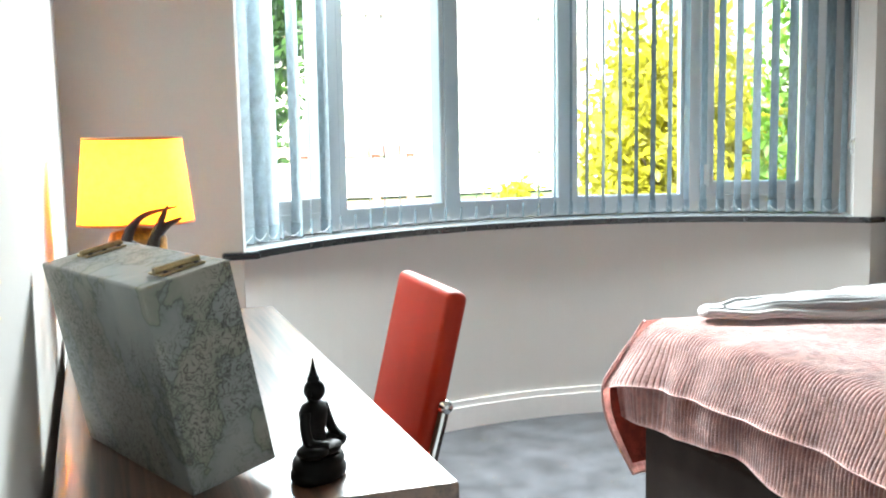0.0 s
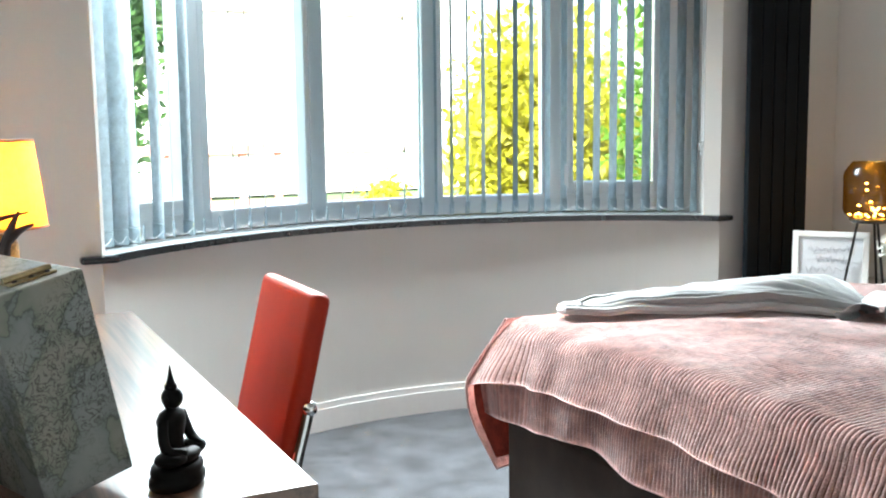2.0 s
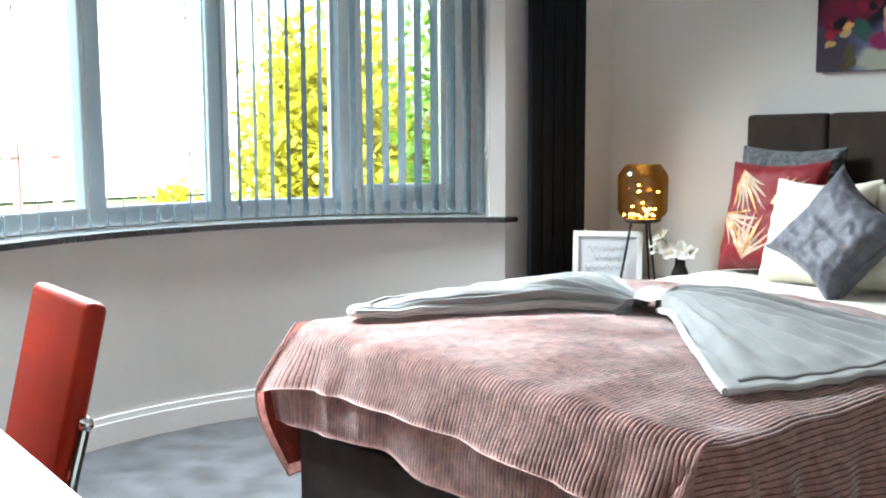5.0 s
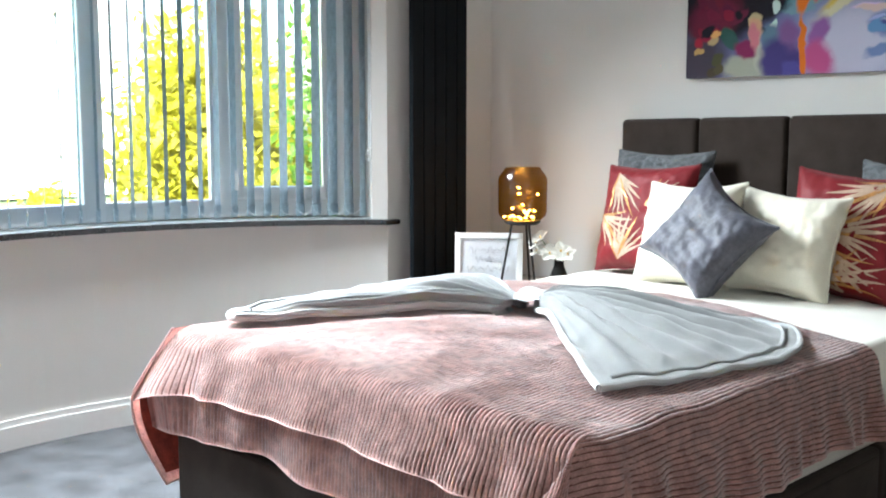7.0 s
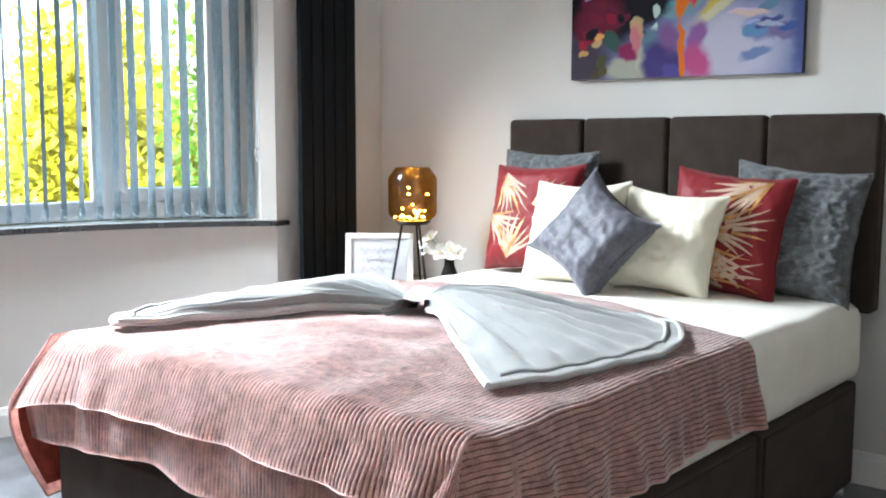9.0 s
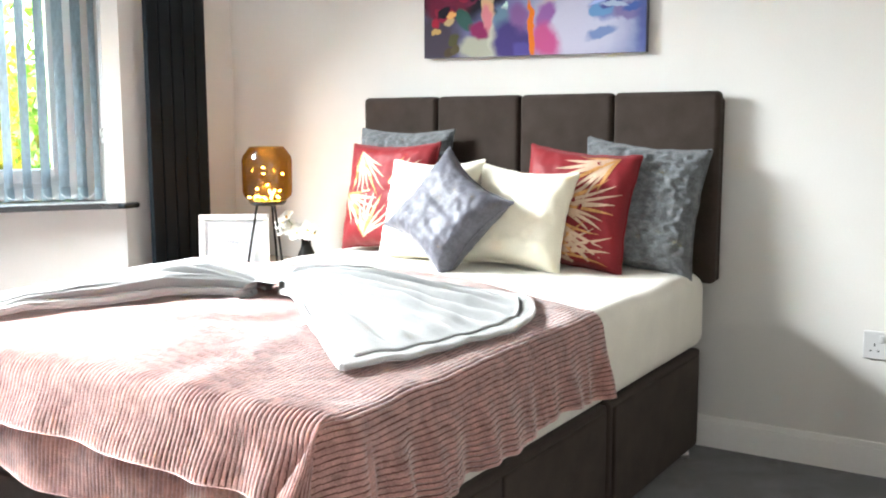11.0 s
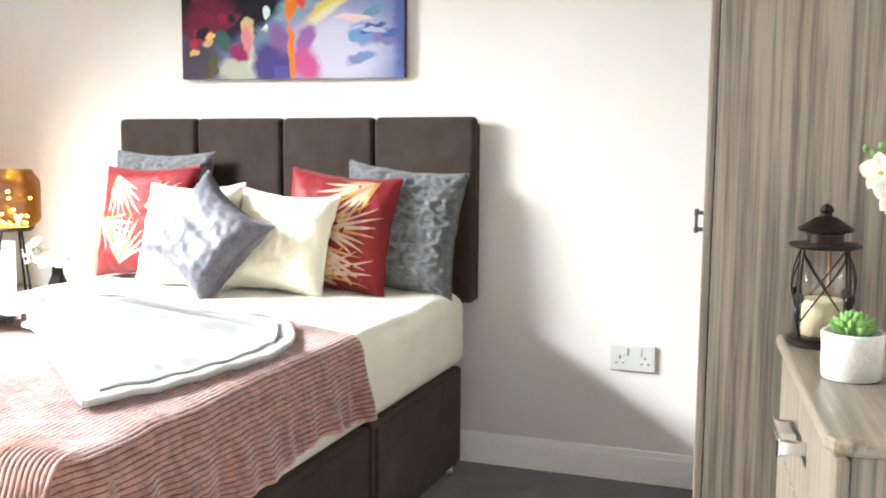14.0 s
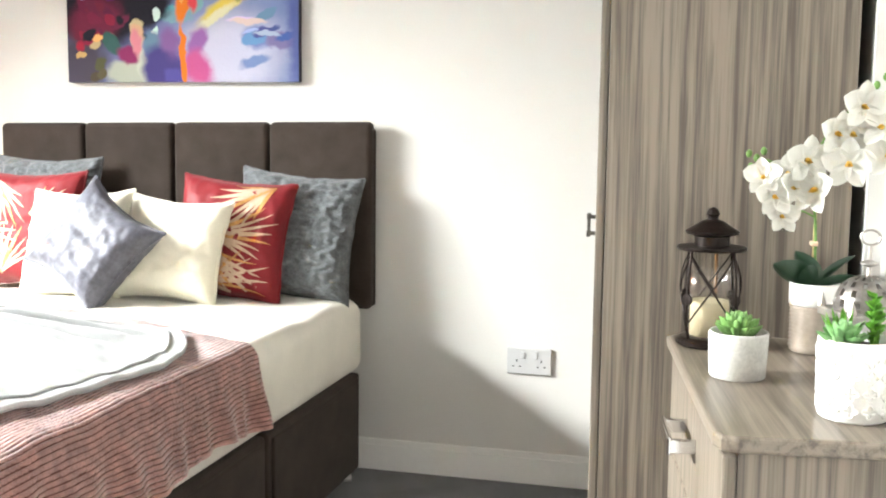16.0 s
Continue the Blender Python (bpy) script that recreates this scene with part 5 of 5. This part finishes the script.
# orchid
def bloom(scale, seed, petal, heart):
    """An open orchid flower facing +z: five petals and a lip, as (kind, mesh) rows."""
    rng = random.Random(seed)
    out = []
    for k in range(5):
        wide = 0.036 if k % 5 in (1, 4) else 0.026
        b = leaf_blade(0.036, wide, 0.0015, 0.35, 7, 6)
        out.append((petal, moved(b, Matrix.Scale(scale, 4) @ pose(0, 0, 0, 0, 0, 90 + 72 * k + rng.uniform(-6, 6)) @ pose(0.003, 0, 0, 0, -rng.uniform(2, 14)))))
    lip = merge(moved(leaf_blade(0.014, 0.011, 0.002, 1.6, 5, 4), pose(0, 0, 0.003, 0, -30, -90)), ball(0, 0, 0.005, 0.0038, 0.0038, 0.005), moved(leaf_blade(0.009, 0.007, 0.002, 1.2, 4, 3), pose(0, 0, 0.003, 0, -40, -30)), moved(leaf_blade(0.009, 0.007, 0.002, 1.2, 4, 3), pose(0, 0, 0.003, 0, -40, -150)))
    out.append((heart, moved(lip, Matrix.Scale(scale, 4))))
    return out


PETAL = translucent("white_petal", (0.86, 0.85, 0.80), 0.25, 0.5, 0.03, 30)
HEART = mat("yellow_lip", (0.75, 0.45, 0.06), 0.5, var=0.3, scale=60)
STEM = mat("green_stem", (0.12, 0.24, 0.05), 0.5, var=0.2, scale=30)
orc = thing("orchid", "white orchid with yellow hearts in a ribbed beige pot", "plant", pose(-1.15, -0.812, CTOP))
prof = [(0.038, 0), (0.042, 0.003)]
for k in range(11):
    prof += [(0.0415, 0.008 + 0.0075 * k), (0.0448, 0.0115 + 0.0075 * k)]
prof += [(0.0435, 0.092)]
part("pot", lathe(prof, 40), mat("beige_glaze", (0.36, 0.30, 0.25), 0.3, var=0.1, scale=20, fine=120, bump=0.1), orc, smooth=True)
part("rim", lathe([(0.044, 0.0921), (0.0465, 0.094), (0.047, 0.133), (0.0455, 0.135), (0.042, 0.133), (0.04, 0.12), (0.001, 0.12)], 40), mat("white_glaze", (0.78, 0.77, 0.74), 0.3, var=0.04, scale=20), orc, "white glazed rim", smooth=True)
part("moss", lathe([(0.0395, 0.1205), (0.02, 0.127), (0.001, 0.129)], 20), SOIL, orc)
for ang, L, up, w in ((112, 0.105, 34, 0.058), (95, 0.085, 66, 0.05), (-75, 0.10, 48, 0.034), (-95, 0.085, 25, 0.03), (150, 0.07, 50, 0.04)):
    part("leaf", moved(leaf_blade(L, w, 0.003, -0.25, 10, 6), pose(0, 0, 0.122, 0, 0, ang) @ pose(0, 0, 0, 0, -up) @ pose(0, 0, 0, 50 if ang > 0 else -40)), DKLEAF, orc, smooth=True)
main = spline([(0, 0, 0.12), (0.002, 0.004, 0.24), (0.004, 0.012, 0.33), (0, -0.0, 0.40), (0, -0.04, 0.455), (0, -0.09, 0.49), (-0.01, -0.13, 0.50)], 8)
part("stem", tube(main, 0.0028, 8), STEM, orc)
side_stem = spline([(0.003, 0.008, 0.29), (-0.005, 0.03, 0.33), (-0.01, 0.06, 0.36), (-0.01, 0.09, 0.365), (-0.008, 0.115, 0.37)], 8)
part("stem", tube(side_stem, 0.0022, 8), STEM, orc)
low_stem = spline([(0.003, 0.006, 0.26), (-0.006, 0.03, 0.272), (-0.01, 0.055, 0.275)], 6)
part("stem", tube(low_stem, 0.0018, 6), STEM, orc)
part("cane", tube([(0.012, 0.004, 0.12), (0.012, 0.004, 0.40)], 0.0028, 8), mat("bamboo", (0.5, 0.36, 0.17), 0.5, var=0.2, scale=30), orc, "bamboo support cane")
part("clip", block(-0.006, 0.018, -0.002, 0.012, 0.205, 0.214, 0.002), mat("beige_clip", (0.7, 0.5, 0.35), 0.5), orc)
spots = [((-0.03, 0.105, 0.335), 0.85), ((-0.035, 0.085, 0.30), 0.9), ((-0.03, 0.07, 0.262), 0.8), ((-0.03, 0.06, 0.345), 0.9), ((-0.035, 0.03, 0.37), 1.05), ((-0.035, 0.01, 0.315), 1.1), ((-0.035, 0.055, 0.315), 0.9),
         ((-0.03, -0.045, 0.365), 1.1), ((-0.03, -0.02, 0.42), 1.0), ((-0.03, -0.065, 0.47), 1.05), ((-0.03, -0.1, 0.43), 1.05), ((-0.035, -0.11, 0.38), 1.0), ((-0.02, -0.05, 0.42), 1.0)]
rb = random.Random(21)
for n, ((x, y, z), s) in enumerate(spots):
    s *= 1.22
    m = pose(x, y, z, rb.uniform(-25, 25), -78 + rb.uniform(-18, 18), rb.uniform(-30, 30)) @ pose(0, 0, 0, 0, 0, -90)
    petals = [b for k, b in bloom(s, n, 0, 1) if k == 0]
    fl = part("flower", moved(merge(*petals), m), PETAL, orc, smooth=True)
    lips = [b for k, b in bloom(s, n, 0, 1) if k == 1]
    part("lip", moved(merge(*lips), m), HEART, fl, smooth=True)
    part("flower_stalk", tube([(x + 0.003, y, z), (min(0, x + 0.03), y * 0.8, z - 0.02)], 0.0013, 5), STEM, orc)
for k, (y, z) in enumerate(((0.118, 0.372), (0.128, 0.355), (0.132, 0.38), (0.105, 0.385), (0.122, 0.335))):
    part("bud", ball(-0.008, y, z, 0.006, 0.006, 0.008), STEM, orc, smooth=True)
for k, (y, z) in enumerate(((-0.09, 0.51), (-0.105, 0.525), (-0.125, 0.515))):
    part("bud", ball(-0.008, y, z, 0.006, 0.006, 0.008), STEM, orc, smooth=True)

# pierced silver lantern
PEWTER = mat("pewter", (0.42, 0.39, 0.36), 0.4, metal=0.8, var=0.2, scale=30, fine=160, bump=0.3)
mor = thing("pierced_lantern", "pewter lantern with a pierced dome and hanging ring", "lantern", pose(-1.46, -0.862, CTOP, 0, 0, 20) @ Matrix.Diagonal((1.22, 1.22, 1, 1)))
part("base", block(-0.04, 0.04, -0.04, 0.04, 0, 0.008, 0.002), PEWTER, mor)
for sx in (-1, 1):
    for sy in (-1, 1):
        part("post", block(sx * 0.035 - 0.004, sx * 0.035 + 0.004, sy * 0.035 - 0.004, sy * 0.035 + 0.004, 0.008, 0.12, 0.001), PEWTER, mor)
        part("spike", moved(lathe([(0.006, 0), (0.004, 0.012), (0.0005, 0.022)], 8), pose(sx * 0.042, sy * 0.042, 0.135)), PEWTER, mor)
part("eave", block(-0.047, 0.047, -0.047, 0.047, 0.12, 0.135, 0.003), PEWTER, mor)
ND, NZ = 36, 14
bm = bmesh.new()
rows = []
for j in range(NZ + 1):
    q = j / NZ
    r, z = 0.043 * math.cos(q * 1.5) ** 0.85, 0.136 + 0.055 * math.sin(q * math.pi / 2)
    rows.append([bm.verts.new((r * math.cos(2 * math.pi * k / ND), r * math.sin(2 * math.pi * k / ND), z)) for k in range(ND)])
for j in range(NZ):
    for k in range(ND):
        if 1 <= j < NZ - 2 and (j % 3 != 0) and (k + (j // 3)) % 3 == 1:
            continue
        bm.faces.new((rows[j][k], rows[j][(k + 1) % ND], rows[j + 1][(k + 1) % ND], rows[j + 1][k]))
bmesh.ops.solidify(bm, geom=bm.faces[:], thickness=0.0015)
part("dome", bm, PEWTER, mor, "pierced dome")
part("spire", lathe([(0.004, 0.19), (0.003, 0.205), (0.012, 0.21), (0.012, 0.212), (0.003, 0.217), (0.0025, 0.24)], 16), PEWTER, mor)
part("ring", moved(tube([(0.012 * math.cos(a), 0, 0.012 * math.sin(a)) for a in np.linspace(0, 6.283, 25)], 0.002, 6), pose(0, 0, 0.253, 0, 0, 60)), PEWTER, mor)

# small white flowers by the bed
vase = thing("vase", "small dark vase of white artificial orchids", "vase", pose(-0.30, 1.93, 0.5))
part("body", lathe([(0.025, 0), (0.035, 0.02), (0.036, 0.06), (0.02, 0.1), (0.018, 0.13), (0.015, 0.13), (0.013, 0.1)], 24), BLACK, vase, smooth=True)
for n, (x, y, z) in enumerate(((-0.03, 0.085, 0.185), (-0.035, 0.06, 0.205), (-0.03, 0.045, 0.165), (-0.03, 0.02, 0.15), (-0.03, -0.035, 0.165), (-0.02, -0.06, 0.15), (-0.03, 0.075, 0.155))):
    m = pose(x, y, z, rb.uniform(-30, 30), -65 + rb.uniform(-25, 25), 10)
    fl = part("flower", moved(merge(*[b for k, b in bloom(1.0, n + 40, 0, 1) if k == 0]), m), PETAL, vase, smooth=True)
    part("lip", moved(merge(*[b for k, b in bloom(1.0, n + 40, 0, 1) if k == 1]), m), HEART, fl)
    part("stem", tube(spline([(0, 0, 0.1), (x * 0.4, y * 0.4, 0.15), (x * 0.95, y, z - 0.004)], 4), 0.0015, 5), STEM, vase)

# ---- outside the window ----
GRASS = mat("lawn", (0.07, 0.12, 0.03), 0.9, var=0.4, scale=2, fine=60, bump=0.8)
structure("ground", grid(24, 24, lambda u, v: Vector((-150 + 300 * u, 3.75 + 296 * v * v, -0.25 + 0.05 * noise.noise(Vector((u * 40, v * 40, 0)))))), GRASS, "sunlit front lawn reaching away from the bay", "ground")
PAVE = mat("pale_path", (0.42, 0.4, 0.37), 0.9, var=0.15, scale=3, fine=90, bump=0.4)
structure("pavement", block(-30, 30, 10.2, 13.5, -0.3, -0.16, 0.01), PAVE, "pale concrete pavement along the street", "pavement")

HEDGE = translucent("hedge_leaf", (0.55, 0.52, 0.04), 0.5, 0.5, 0.45, 3)
GREEN = translucent("shrub_leaf", (0.15, 0.30, 0.03), 0.45, 0.5, 0.4, 3)
DEEP = translucent("tree_leaf", (0.07, 0.16, 0.035), 0.35, 0.5, 0.45, 3)
BARK = mat("bark", (0.09, 0.06, 0.04), 0.9, var=0.3, scale=12, fine=80, bump=1.0)


def foliage(name, parent, centre, size, count, leaf, material, seed):
    """A crown of separate leaves, denser in clumps, with an uneven outline."""
    rng = np.random.default_rng(seed)
    clumps = rng.normal(size=(max(10, count // 90), 3))
    clumps /= np.linalg.norm(clumps, axis=1)[:, None]
    clumps *= rng.uniform(0.35, 1.0, (len(clumps), 1))
    pick = clumps[rng.integers(0, len(clumps), count)] + rng.normal(scale=0.16, size=(count, 3))
    pos = np.array(centre) + pick * np.array(size)
    d1 = rng.normal(size=(count, 3))
    d1 /= np.linalg.norm(d1, axis=1)[:, None]
    d2 = np.cross(d1, rng.normal(size=(count, 3)))
    d2 /= np.linalg.norm(d2, axis=1)[:, None]
    L = rng.uniform(0.6, 1.25, (count, 1)) * leaf
    quad = np.stack([pos - d1 * L, pos + d2 * L * 0.42, pos + d1 * L, pos - d2 * L * 0.42], 1).reshape(-1, 3)
    me = bpy.data.meshes.new(name)
    me.from_pydata(quad.tolist(), [], np.arange(count * 4).reshape(-1, 4).tolist())
    me.materials.append(material)
    ob = new(name, me)
    ob.parent = parent
    return ob


def shrub(name, label, category, x, y, h, centre, size, count, leaf, material, seed):
    ob = thing(name, label, category, None, "garden planting")
    rng = random.Random(seed)
    part("trunk", tube(spline([(x, y, -0.25), (x + 0.05, y, 0.2), (x, y + 0.05, h * 0.6), (x + 0.06, y, h)], 6), 0.06, 8, [(0.09 - 0.0036 * i) * min(1, h) for i in range(19)]), BARK, ob)
    for k in range(7):
        a = rng.uniform(0, 6.28)
        z = rng.uniform(0.2, 0.8) * h
        part("limb", tube(spline([(x, y, z), (x + 0.3 * size[0] * math.cos(a), y + 0.3 * size[1] * math.sin(a), z + 0.16 * h), (x + 0.6 * size[0] * math.cos(a), y + 0.6 * size[1] * math.sin(a), z + 0.28 * h)], 5), 0.02, 6, [(0.03 - 0.0022 * i) * min(1, h) for i in range(11)]), BARK, ob)
    foliage("crown", ob, centre, size, count, leaf, material, seed)
    return ob


shrub("shrub", "large yellow-green shrub in full sun beyond the window", "shrub", 2.1, 8.6, 1.6, (2.25, 8.6, 0.78), (1.0, 0.8, 1.35), 9000, 0.085, HEDGE, 3)
shrub("shrub", "tall leafy green shrub close to the window", "shrub", 3.1, 6.9, 1.9, (3.15, 6.9, 1.2), (0.95, 0.8, 1.7), 7000, 0.075, GREEN, 4)
shrub("shrub", "low clipped yellow-green shrub by the path", "shrub", 0.75, 8.9, 0.4, (0.75, 8.9, 0.2), (0.5, 0.4, 0.5), 1600, 0.05, HEDGE, 5)
shrub("tree", "slender dark green tree behind the fence", "tree", -1.55, 11.5, 2.6, (-1.5, 11.5, 2.1), (0.75, 0.8, 1.5), 3600, 0.09, DEEP, 6)

TIMBER = mat("red_stained_timber", (0.48, 0.22, 0.17), 0.8, var=0.25, scale=8, fine=60, bump=0.5)
fence = thing("fence", "red-brown timber rail fence in front of the garden", "fence")
for k in range(7):
    part("post", block(-2.1 + 0.36 * k, -2.03 + 0.36 * k, 9.4, 9.47, -0.25, 0.98, 0.01), TIMBER, fence)
for z in (0.32, 0.86):
    part("rail", block(-2.15, 0.2, 9.375, 9.398, z, z + 0.09, 0.006), TIMBER, fence)

# house across the street
BRICK = mat("pale_render", (0.82, 0.78, 0.74), 0.9, var=0.08, scale=2, fine=60, bump=0.2)
house = thing("house", "pale rendered house across the street with brown window frames", "house")
part("wall", block(-4.5, 7.5, 19, 25, -0.2, 5.6), BRICK, house)
bm = bmesh.new()
v = [bm.verts.new(p) for p in ((-4.8, 18.7, 5.5), (7.8, 18.7, 5.5), (7.8, 25.3, 5.5), (-4.8, 25.3, 5.5), (-4.8, 22, 8.2), (7.8, 22, 8.2))]
for q in ((0, 1, 5, 4), (2, 3, 4, 5), (0, 4, 3), (1, 2, 5), (3, 2, 1, 0)):
    bm.faces.new([v[i] for i in q])
part("roof", bm, mat("roof_tile", (0.2, 0.1, 0.07), 0.85, var=0.2, scale=6, fine=40, bump=0.5), house)
FRAME = mat("brown_frame", (0.6, 0.42, 0.36), 0.6, var=0.15, scale=10)
for x in (-2.6, 1.5, 4.8):
    for z in (0.6, 3.3):
        w = part("window", block(x - 0.75, x + 0.75, 18.93, 18.999, z, z + 1.4, 0.01), FRAME, house)
        for dx in (-0.36, 0.36):
            part("pane", block(x + dx - 0.31, x + dx + 0.31, 18.915, 18.929, z + 0.08, z + 1.32), mat("far_glass", (0.75, 0.78, 0.8), 0.1, var=0.1, scale=2), w)
part("drainpipe", block(0.2, 0.3, 18.9, 18.998, -0.2, 5.5), FRAME, house)
